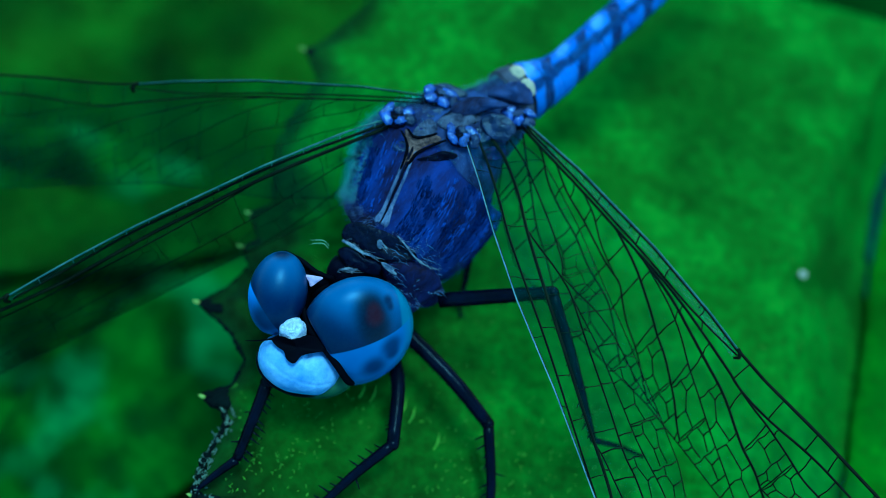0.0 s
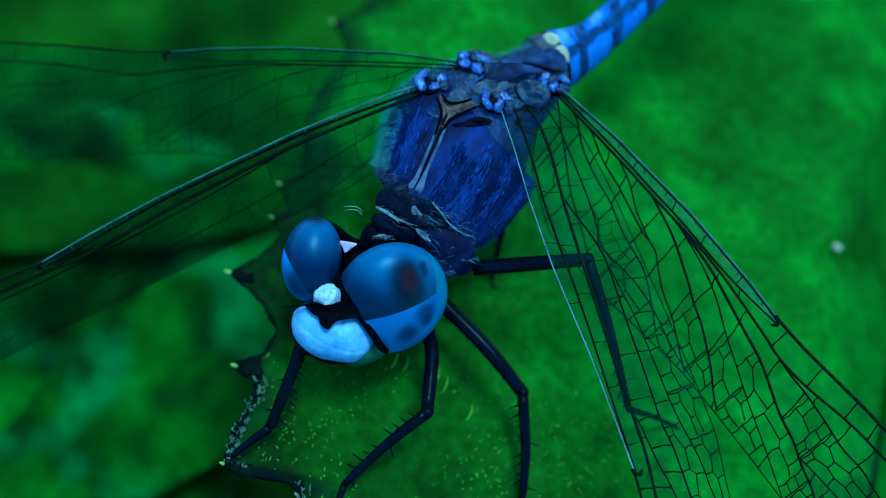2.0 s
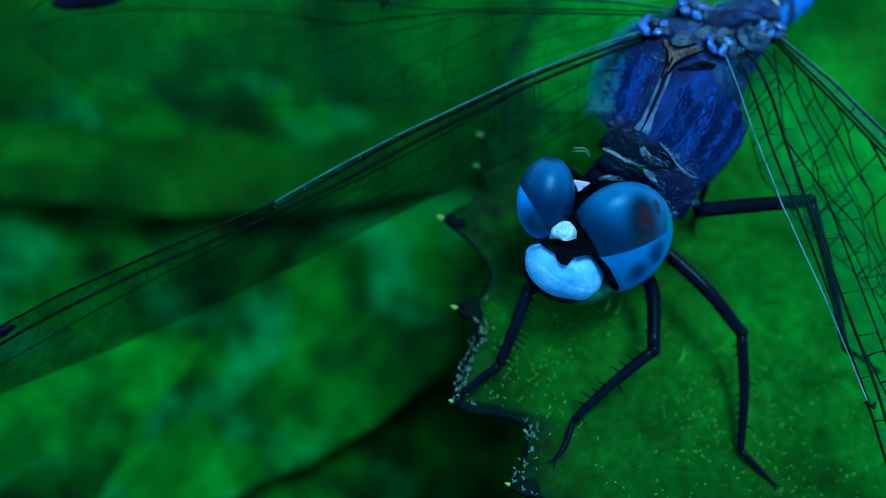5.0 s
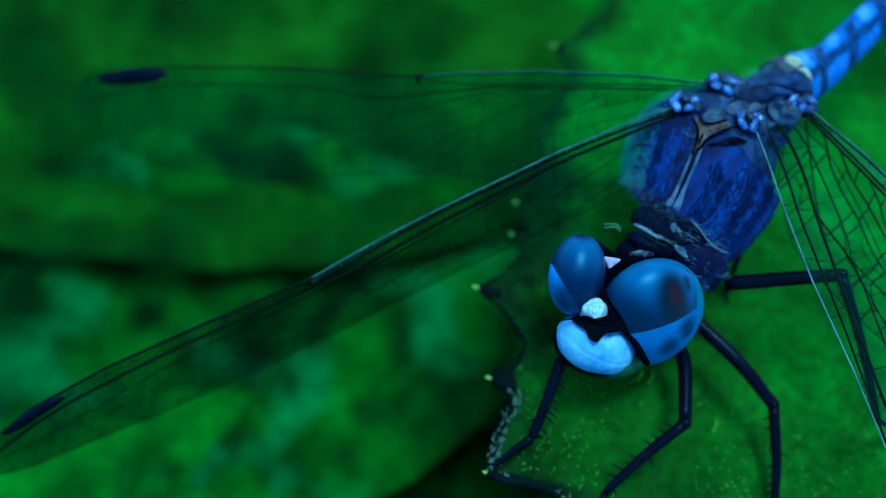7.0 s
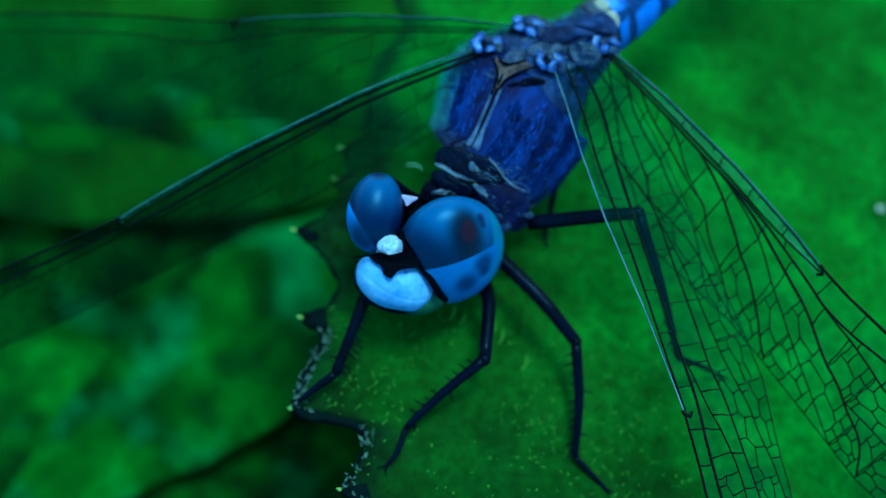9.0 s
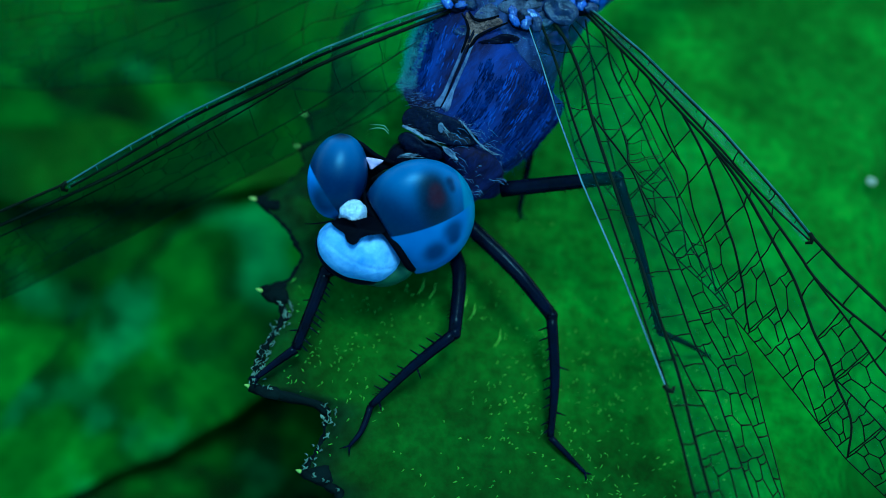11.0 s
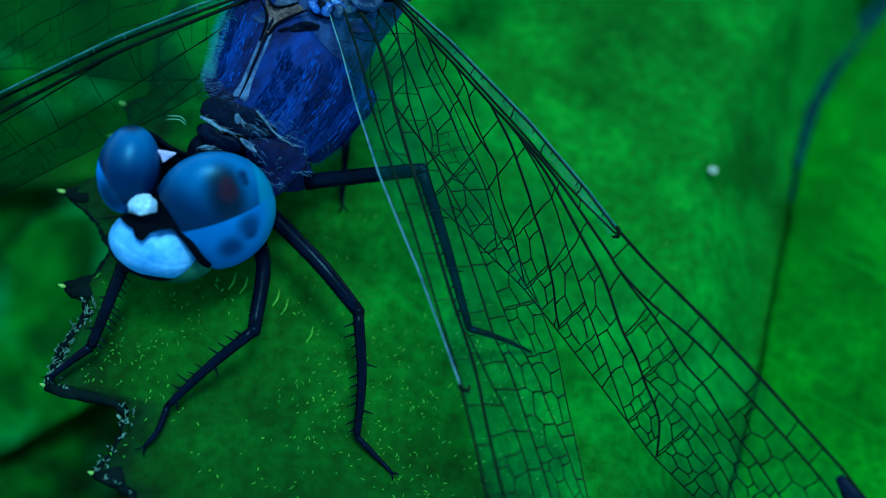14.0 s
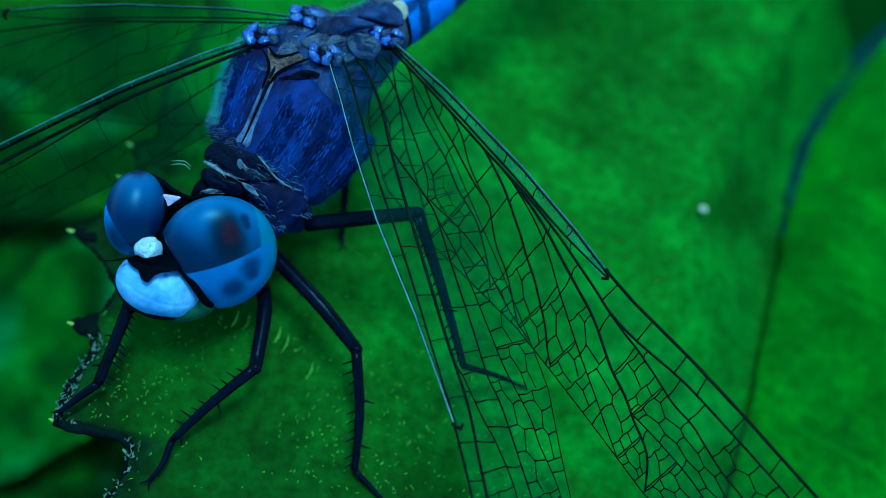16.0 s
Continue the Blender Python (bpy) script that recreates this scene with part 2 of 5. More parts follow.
def membrane_material(name, tone, gleam, veil, root=None):
    """Thin clear film: it tints what lies behind it and gleams in patches where it is wrinkled; root: its tint near the body."""
    m, t, b = nodes(name)
    clear = t.nodes.new("ShaderNodeBsdfTransparent")
    clear.inputs[0].default_value = rgb(tone)
    if root:
        axes = t.nodes.new("ShaderNodeSeparateXYZ")
        t.links.new(t.nodes.new("ShaderNodeTexCoord").outputs["Object"], axes.inputs[0])
        out = t.nodes.new("ShaderNodeMapRange")
        out.inputs[1].default_value, out.inputs[2].default_value = 0.003, 0.011
        t.links.new(axes.outputs[0], out.inputs[0])
        t.links.new(mixed(t, out.outputs[0], root, tone), clear.inputs[0])
    gloss = t.nodes.new("ShaderNodeBsdfGlossy")
    gloss.inputs["Roughness"].default_value = 0.25
    gloss.inputs[0].default_value = rgb((0.1, 0.6, 0.7))
    folds = t.nodes.new("ShaderNodeBump")
    folds.inputs["Strength"].default_value, folds.inputs["Distance"].default_value = 0.5, 0.0006
    t.links.new(noise_of(t, 420.0, 2.0), folds.inputs["Height"])
    t.links.new(folds.outputs[0], gloss.inputs["Normal"])
    mix = t.nodes.new("ShaderNodeMixShader")
    patch = t.nodes.new("ShaderNodeMapRange")
    patch.inputs[1].default_value, patch.inputs[2].default_value = 0.45, 0.75
    patch.inputs[3].default_value, patch.inputs[4].default_value = gleam * 0.15, gleam
    t.links.new(noise_of(t, 260.0, 3.0), patch.inputs[0])
    t.links.new(patch.outputs[0], mix.inputs[0])
    haze = t.nodes.new("ShaderNodeBsdfDiffuse")
    haze.inputs[0].default_value = rgb((0.04, 0.42, 0.36))
    cloud = t.nodes.new("ShaderNodeMapRange")
    cloud.inputs[1].default_value, cloud.inputs[2].default_value = 0.35, 0.7
    cloud.inputs[3].default_value, cloud.inputs[4].default_value = veil * 0.4, veil * 1.6
    t.links.new(noise_of(t, 330.0, 3.0), cloud.inputs[0])
    body = t.nodes.new("ShaderNodeMixShader")
    t.links.new(cloud.outputs[0], body.inputs[0])
    t.links.new(clear.outputs[0], body.inputs[1])
    t.links.new(haze.outputs[0], body.inputs[2])
    t.links.new(body.outputs[0], mix.inputs[1])
    t.links.new(gloss.outputs[0], mix.inputs[2])
    t.links.new(mix.outputs[0], t.nodes["Material Output"].inputs[0])
    t.nodes.remove(b)
    return m


M_MEMBRANE = membrane_material("wing_membrane", (0.988, 0.996, 0.996), 0.006, 0.010)
# dark reflection at the grazing view, put into the outer half's tint
M_MEMBRANE_DIMMED = membrane_material("dimmed_membrane", (0.44, 0.54, 0.59), 0.006, 0.006, (0.93, 0.97, 0.97))
M_MEMBRANE_TEAL = membrane_material("thin_grey_membrane", (0.82, 0.9, 0.93), 0.005, 0.004)
M_STRIP = strip_material()


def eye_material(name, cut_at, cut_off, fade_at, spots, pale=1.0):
    """Two-tone compound eye: dusky cap above a straight seam, pale blue below, a teal flank, dark false pupils and
    painted shade, fine facets.
    """
    m, t, b = nodes(name)
    pos = t.nodes.new("ShaderNodeTexCoord").outputs["Object"]

    def beyond(direction, lo, hi):
        d = t.nodes.new("ShaderNodeVectorMath")
        d.operation = "DOT_PRODUCT"
        d.inputs[1].default_value = direction
        t.links.new(pos, d.inputs[0])
        r = t.nodes.new("ShaderNodeMapRange")
        r.interpolation_type = "SMOOTHSTEP"
        r.inputs[1].default_value, r.inputs[2].default_value = lo * MM, hi * MM
        t.links.new(d.outputs["Value"], r.inputs[0])
        return r.outputs[0]

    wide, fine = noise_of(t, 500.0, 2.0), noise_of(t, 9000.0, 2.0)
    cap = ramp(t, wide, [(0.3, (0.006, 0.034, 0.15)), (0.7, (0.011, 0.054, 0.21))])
    # shading of the lower cap, painted as a darker blue
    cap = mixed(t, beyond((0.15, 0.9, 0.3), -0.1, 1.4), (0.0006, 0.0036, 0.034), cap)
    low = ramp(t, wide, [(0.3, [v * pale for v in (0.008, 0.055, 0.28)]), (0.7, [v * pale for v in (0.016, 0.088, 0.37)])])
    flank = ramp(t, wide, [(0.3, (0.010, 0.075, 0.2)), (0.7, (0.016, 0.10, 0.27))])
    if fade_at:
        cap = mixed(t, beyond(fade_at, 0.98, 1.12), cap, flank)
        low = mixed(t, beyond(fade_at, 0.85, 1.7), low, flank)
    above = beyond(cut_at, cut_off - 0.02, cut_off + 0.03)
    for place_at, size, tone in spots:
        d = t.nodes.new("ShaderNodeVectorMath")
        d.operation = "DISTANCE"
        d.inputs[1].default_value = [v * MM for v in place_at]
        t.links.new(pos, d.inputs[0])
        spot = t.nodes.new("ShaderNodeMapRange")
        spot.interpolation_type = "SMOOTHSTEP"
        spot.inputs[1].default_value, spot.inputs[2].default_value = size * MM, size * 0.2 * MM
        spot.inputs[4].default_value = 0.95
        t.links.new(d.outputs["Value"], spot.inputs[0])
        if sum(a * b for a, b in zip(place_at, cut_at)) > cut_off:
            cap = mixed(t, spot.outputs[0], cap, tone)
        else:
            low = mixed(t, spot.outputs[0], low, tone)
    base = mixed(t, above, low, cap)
    base = mixed(t, 0.025, base, ramp(t, fine, [(0.35, (0.0, 0.01, 0.04)), (0.7, (0.03, 0.1, 0.3))]))
    t.links.new(base, b.inputs["Base Color"])
    b.inputs["Roughness"].default_value = 0.34
    b.inputs["Specular IOR Level"].default_value = 0.24
    b.inputs["Specular Tint"].default_value = (0.13, 0.43, 1.0, 1)
    facets = t.nodes.new("ShaderNodeTexVoronoi")
    facets.inputs["Scale"].default_value = 22000.0
    t.links.new(pos, facets.inputs["Vector"])
    bump(t, b, facets.outputs["Distance"], 0.12, 0.00001)
    return m


# no pupil in this eye: its dark patches are painted shade
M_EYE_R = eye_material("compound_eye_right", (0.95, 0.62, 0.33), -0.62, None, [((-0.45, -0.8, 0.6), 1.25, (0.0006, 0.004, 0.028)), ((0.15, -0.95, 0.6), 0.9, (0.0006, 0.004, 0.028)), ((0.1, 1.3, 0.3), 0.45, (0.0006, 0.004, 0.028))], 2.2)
# first two spots paint shade at the rim, the rest are markings
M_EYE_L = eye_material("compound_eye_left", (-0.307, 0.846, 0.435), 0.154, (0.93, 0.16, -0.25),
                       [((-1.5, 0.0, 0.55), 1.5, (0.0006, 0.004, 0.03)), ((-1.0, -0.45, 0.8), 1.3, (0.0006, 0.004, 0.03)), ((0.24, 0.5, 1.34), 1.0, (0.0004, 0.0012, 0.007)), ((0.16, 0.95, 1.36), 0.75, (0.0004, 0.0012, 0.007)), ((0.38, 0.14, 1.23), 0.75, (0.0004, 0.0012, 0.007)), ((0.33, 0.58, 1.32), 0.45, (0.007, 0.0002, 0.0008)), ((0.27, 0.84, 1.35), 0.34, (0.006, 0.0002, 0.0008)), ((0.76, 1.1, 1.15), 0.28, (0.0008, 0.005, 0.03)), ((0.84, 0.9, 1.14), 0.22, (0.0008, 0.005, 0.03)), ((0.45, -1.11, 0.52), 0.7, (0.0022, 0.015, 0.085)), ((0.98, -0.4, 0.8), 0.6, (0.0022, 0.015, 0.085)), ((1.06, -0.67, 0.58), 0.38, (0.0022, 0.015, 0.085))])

# ---------------------------------------------------------------- mesh helpers (all in millimetres)
WORLD = {}


def part(name, bm, material, parent=None, label="", at=None, smooth=True):
    """Links a bmesh, given in millimetres in the frame `at`, as one mesh object under a thing or part."""
    at = at or Matrix()
    for v in bm.verts:
        v.co *= MM
    me = bpy.data.meshes.new(name)
    bm.normal_update()
    bm.to_mesh(me)
    bm.free()
    if smooth:
        me.polygons.foreach_set("use_smooth", [True] * len(me.polygons))
    me.materials.append(material)
    ob = new(name, me)
    place(ob, parent, at)
    return tagged(ob, label)


def place(ob, parent, at):
    WORLD[ob] = at
    if parent:
        ob.parent = parent
        ob.matrix_basis = WORLD[parent].inverted() @ at
    else:
        ob.matrix_basis = at


def thing(name, at, label, category, group="", kind=""):
    ob = new(name)
    ob.empty_display_size = 0.002
    place(ob, None, at)
    return tagged(ob, label, category, group, kind)


def frame_of(origin, x, y):
    """A right-handed frame in metres at an origin in millimetres, x kept, y as near as it can be."""
    x = Vector(x).normalized()
    y = Vector(y)
    y = (y - x * y.dot(x)).normalized()
    z = x.cross(y)
    m = Matrix((x, y, z)).transposed().to_4x4()
    m.translation = Vector(origin) * MM
    return m


def spline(points, n):
    """n points along a Catmull-Rom curve through the points."""
    p = [Vector(q) for q in points]
    p = [p[0] * 2 - p[1]] + p + [p[-1] * 2 - p[-2]]
    out = []
    for i in range(n):
        f = i / (n - 1) * (len(p) - 3)
        k = min(int(f), len(p) - 4)
        t = f - k
        a, b, c, d = p[k:k + 4]
        out.append(0.5 * (2 * b + (c - a) * t + (2 * a - 5 * b + 4 * c - d) * t * t + (3 * b - a - 3 * c + d) * t ** 3))
    return out


def lerp(stops, x):
    """Piecewise linear value of sorted (x, value) stops."""
    if x <= stops[0][0]:
        return stops[0][1]
    for (a, p), (b, q) in zip(stops, stops[1:]):
        if x <= b:
            return p + (q - p) * (x - a) / (b - a)
    return stops[-1][1]


def tube(bm, pts, radii, sides=6, flat=1.0):
    """A tapered tube along points; radii one number or a list."""
    pts = [Vector(p) for p in pts]
    if not isinstance(radii, (list, tuple)):
        radii = [radii] * len(pts)
    if len(radii) != len(pts):
        radii = [lerp([(i / (len(radii) - 1), r) for i, r in enumerate(radii)], k / (len(pts) - 1)) for k in range(len(pts))]
    up = Vector((0.13, 0.21, 0.97))
    rings = []
    for k, p in enumerate(pts):
        d = (pts[min(k + 1, len(pts) - 1)] - pts[max(k - 1, 0)]).normalized()
        s = d.cross(up)
        s = s.normalized() if s.length > 1e-4 else d.orthogonal().normalized()
        w = s.cross(d)
        rings.append([bm.verts.new(p + (s * math.cos(a) + w * math.sin(a) * flat) * radii[k]) for a in [2 * math.pi * j / sides for j in range(sides)]])
    for r, q in zip(rings, rings[1:]):
        for j in range(sides):
            bm.faces.new((r[j], r[(j + 1) % sides], q[(j + 1) % sides], q[j]))
    bm.faces.new(rings[0][::-1])
    bm.faces.new(rings[-1])


def loft(bm, rings):
    """Closed rings of points joined in order, capped at both ends."""
    made = [[bm.verts.new(p) for p in r] for r in rings]
    n = len(made[0])
    for r, q in zip(made, made[1:]):
        for j in range(n):
            bm.faces.new((r[j], r[(j + 1) % n], q[(j + 1) % n], q[j]))
    bm.faces.new(made[0][::-1])
    bm.faces.new(made[-1])
    bmesh.ops.recalc_face_normals(bm, faces=bm.faces)


def ball(bm, centre, radii, turn=None, u=24, v=16, wobble=0.0):
    """An ellipsoid, slightly uneven where wobble is given."""
    made = bmesh.ops.create_uvsphere(bm, u_segments=u, v_segments=v, radius=1.0)["verts"]
    for p in made:
        q = Vector((p.co.x * radii[0], p.co.y * radii[1], p.co.z * radii[2]))
        if wobble:
            q *= 1 + wobble * noise.noise(p.co * 2.3 + Vector(centre))
        p.co = (turn @ q if turn else q) + Vector(centre)
    return made


def shell(bm, outline, dome, thick=0.15, rough=0.0):
    """A domed plate over a rounded outline, its open side away from +z."""
    p = [Vector(q) for q in outline]
    n, rim = len(p), []
    for i in range(n):
        a, b, c, d = p[i - 1], p[i], p[(i + 1) % n], p[(i + 2) % n]
        for t in (0.0, 0.25, 0.5, 0.75):
            rim.append(0.5 * (2 * b + (c - a) * t + (2 * a - 5 * b + 4 * c - d) * t * t + (3 * b - a - 3 * c + d) * t ** 3))
    mid = sum(rim, Vector()) / len(rim)
    low = Vector((0, 0, -thick))
    rings = [[mid + (q - mid) * 0.9 + low for q in rim]]
    for s in (1.0, 0.96, 0.86, 0.7, 0.5, 0.3, 0.12):
        rings.append([mid + (q - mid) * s + Vector((0, 0, dome * math.sqrt(1 - s * s) + rough * noise.noise((mid + (q - mid) * s) * 4.0))) for q in rim])
    loft(bm, rings)


# ---------------------------------------------------------------- setting: leaf, lower leaves, ground
NEXT_EDGE = [(-40, 10.5), (-6, 21.3), (-2.9, 22.45), (-1.1, 23.1), (1.05, 23.7), (3.0, 24.35), (5.8, 25.45), (9.1, 26.9), (12.4, 28.5), (15.3, 30.4), (19, 33.3), (21.6, 35.8), (26, 41), (44, 70)]
FAR = [(-40, 12), (-6, 22.7), (-1.1, 24.4), (3.0, 25.6), (5.8, 26.7), (9.1, 28.1), (12.4, 29.7), (15.3, 31.6), (17.4, 33.3), (18.3, 31.5), (18.8, 27.5), (19.1, 24.0), (19.6, 20.0), (20.4, 16.0), (22.5, 11.5), (24, 10)]


def leaf_height(x, y):
    """Height of the main blade over the plan: nearly flat, a sunken side vein, and a dip under the edge of the neighbouring blade."""
    z = lerp([(-6, -0.45), (0, -0.3), (8, 0.1), (16, 0.75), (21, 1.1)], x)
    inland = lerp(NEXT_EDGE, y) - x
    z += lerp([(-1.5, -3.6), (0.0, -3.1), (1.2, -2.5), (2.4, -1.6), (3.4, -0.7), (4.6, 0.0)], inland)
    z -= 0.22 * max(0.0, y - 3) * lerp([(0, 1), (2, 0.6), (5, 0)], inland)
    off = y - 4.6 - 0.13 * (x - 17.5)
    z -= 0.2 * math.exp(-(off / 0.5) ** 2) * lerp([(11, 0), (15, 1), (23, 1), (24, 0)], x)
    return z + 0.22 * noise.noise(Vector((x * 0.16, y * 0.16, 3.1))) + 0.09 * noise.noise(Vector((x * 0.5, y * 0.5, 7.7)))


MARGIN = [(-40, 8.0), (-26, 4.5), (-16, 2.0), (-11.5, 0.9), (-9.9, -0.1), (-8.9, 0.55), (-7.9, 0.5), (-7.35, -0.67), (-6.7, -0.3), (-6.2, -0.1), (-5.3, 0.05),
          (-4.95, -0.35), (-4.55, -2.5), (-4.0, -2.35), (-3.3, -2.25), (-2.6, -1.9), (-1.95, -1.55), (-1.5, -1.75), (-1.1, -2.4), (-0.6, -1.5), (0.3, -1.1), (1.4, -1.7), (2.38, -2.9), (3.1, -1.9),
          (4.0, -1.2), (4.75, -1.5), (5.1, -0.9), (6.2, -1.3), (6.6, -0.5), (9.5, -0.4), (11.5, 0.5), (12.5, 1.0), (13.8, 0.4), (14.4, 1.2), (16.2, 2.7), (20, 4.5), (24, 9.6)]


def build_leaf():
    bm = bmesh.new()
    ys = [-40 + 0.9 * k for k in range(31)]
    ys += [ys[-1] + 0.16 * (k + 1) for k in range(170)]
    while ys[-1] < 23.6:
        ys.append(ys[-1] + 0.3)
    cols, rows = 64, []
    for y in ys:
        a = lerp(MARGIN, y) + 0.07 * noise.noise(Vector((0, y * 3.1, 0)))
        b = lerp(FAR, y) + 0.12 * noise.noise(Vector((4, y * 0.25, 0)))
        row = []
        for k in range(cols + 1):
            f = (k / cols) ** 1.25
            x = a + (b - a) * f
            curl = -0.5 * max(0.0, 1 - (x - a) / 1.2) ** 2
            row.append(bm.verts.new((x, y, leaf_height(x, y) + curl * 0.4)))
        rows.append(row)
    for r, q in zip(rows, rows[1:]):
        for k in range(cols):
            bm.faces.new((r[k], r[k + 1], q[k + 1], q[k]))
    bmesh.ops.solidify(bm, geom=bm.faces[:], thickness=0.18)
    bmesh.ops.recalc_face_normals(bm, faces=bm.faces)
    inland = bm.verts.layers.float.new("inland")
    for v in bm.verts:
        v[inland] = v.co.x - lerp(MARGIN, v.co.y) - lerp([(1.5, 0), (3.2, 1.3), (6.5, 1.3), (8.5, 0)], v.co.y)
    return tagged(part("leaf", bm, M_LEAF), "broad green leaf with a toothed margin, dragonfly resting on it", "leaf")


LEAF = build_leaf()
TEETH = [(2.38, -2.9), (-1.1, -2.4), (-4.55, -2.5), (-7.35, -0.67), (4.75, -1.5), (-9.9, -0.1), (13.8, 0.4), (6.2, -1.3)]


def edge_point(y, lift=0.0):
    x = lerp(MARGIN, y) + 0.07 * noise.noise(Vector((0, y * 3.1, 0)))
    return Vector((x, y, leaf_height(x, y) - 0.25 + lift))


def build_leaf_details():
    rnd = random.Random(21)
    bm = bmesh.new()
    n = 420
    ys = [-14.0 + 29.5 * k / n for k in range(n + 1)]
    tube(bm, [edge_point(y) + Vector((0.03, 0, 0)) for y in ys], [lerp([(-14, 0.16), (-8, 0.2), (-7.2, 0.14), (-5.6, 0.12), (-5.2, 0.2), (-4, 0.24), (-1.5, 0.2), (0, 0.12), (3, 0.08), (15, 0.07)], y) * (0.5 + 0.8 * abs(noise.noise(Vector((y * 1.7, 2, 2)))) + 0.9 * abs(noise.noise(Vector((y * 4.3, 1, 2))))) for y in ys], 7)
    part("margin_rim", bm, M_MARGIN, LEAF, "dark thickened leaf margin")
    bm = bmesh.new()
    for k in range(120):
        y = rnd.choice((rnd.uniform(-4.7, -1.5), rnd.uniform(-4.7, -1.5), rnd.uniform(-8, -4.5)))
        p = edge_point(y, 0.12) + Vector((rnd.uniform(-0.16, 0.3), 0, rnd.uniform(0.04, 0.16)))
        q = p + Vector((rnd.uniform(-0.08, 0.12), rnd.uniform(0.04, 0.22), rnd.uniform(-0.02, 0.03)))
        tube(bm, spline([p, p.lerp(q, 0.5) + Vector((rnd.uniform(-0.09, 0.09), 0, 0.02)), q], 6), [0.006, rnd.uniform(0.012, 0.04), rnd.uniform(0.012, 0.034), 0.006], 6, 0.6)
    tagged(part("margin_scurf", bm, M_SCURF, LEAF, "pale flaking patches on the leaf margin"), kind="stuff")
    bm = bmesh.new()
    ys = [-3.9 + 2.5 * k / 40 for k in range(41)]
    tube(bm, [edge_point(y, 0.05) + Vector((0.42 + 0.14 * noise.noise(Vector((y * 2.3, 5, 1))), 0, 0)) for y in ys], [0.07 + 0.1 * abs(noise.noise(Vector((y * 2.9, 7, 3)))) for y in ys], 7)
    part("withered_strand", bm, M_MARGIN, LEAF, "dark curled strand along the leaf margin")
    for ty, tx in TEETH:
        p = Vector((tx, ty, leaf_height(tx, ty) - 0.22))
        bm = bmesh.new()
        tube(bm, spline([p + Vector((1.25, rnd.uniform(-0.1, 0.15), -0.1)), p + Vector((0.85, 0.05, 0.02)), p + Vector((0.4, 0, 0)), p], 12), [0.04, 0.5, 0.36, 0.1], 10, 0.4)
        part("tooth", bm, M_MARGIN, LEAF, "dark leaf tooth")
        bm = bmesh.new()
        tube(bm, [p + Vector((0.05, 0, 0.02)), p + Vector((-0.1, 0.02, 0.04)), p + Vector((-0.22, 0.05, 0.06))], [0.06, 0.07, 0.02], 7)
        part("tooth_tip", bm, M_TOOTHTIP, LEAF, "pale tip of a leaf tooth")
    # fine upstanding hairs of the blade
    bm = bmesh.new()
    for k in range(2600):
        x, y = (rnd.uniform(-1.5, 14), -11 + 10.5 * rnd.random() ** 1.9) if k % 8 else (rnd.uniform(-1, 24), rnd.uniform(-11, 20))
        if x < lerp(MARGIN, y) + 0.1 or noise.noise(Vector((x * 0.35, y * 0.35, 5.5))) < rnd.uniform(-0.5, 0.25):
            continue
        p = Vector((x, y, leaf_height(x, y) + 0.01))
        a, ln = rnd.gauss(1.2, 1.1), rnd.uniform(0.03, 0.14)
        d = Vector((math.cos(a), math.sin(a), 0.35)) * ln
        tube(bm, [p, p + d * 0.5 + Vector((0.02, 0, 0.03)), p + d], [0.009, 0.012 + 0.026 * rnd.random() ** 2, 0.007], 4)
    for x, y in ((2.9, -0.9), (3.3, -1.0), (4.4, -1.4), (4.7, -1.7), (5.6, -2.6), (1.0, 3.1)):
        p = Vector((x, y, leaf_height(x, y) + 0.02))
        tube(bm, spline([p, p + Vector((0.15, 0.25, 0.1)), p + Vector((0.2, 0.6, 0.08))], 8), [0.02, 0.035, 0.01], 5)
    tagged(part("blade_hair", bm, M_FLECK, LEAF, "short yellow-green hairs on the leaf"), kind="stuff")


build_leaf_details()


def next_height(x, y):
    """Height of the neighbouring blade, whose edge stands a little over the dip."""
    d = x - lerp(NEXT_EDGE, y)
    z = -1.15 - 0.25 * max(0.0, y - 3) + 0.06 * d - 0.45 * math.exp(-max(0.0, d) / 0.5)
    z += 0.16 * math.sin(0.9 * (y + 0.4 * d)) * min(1.0, max(0.0, d) / 3)
    return z + 0.35 * noise.noise(Vector((x * 0.14, y * 0.14, 9.0)))


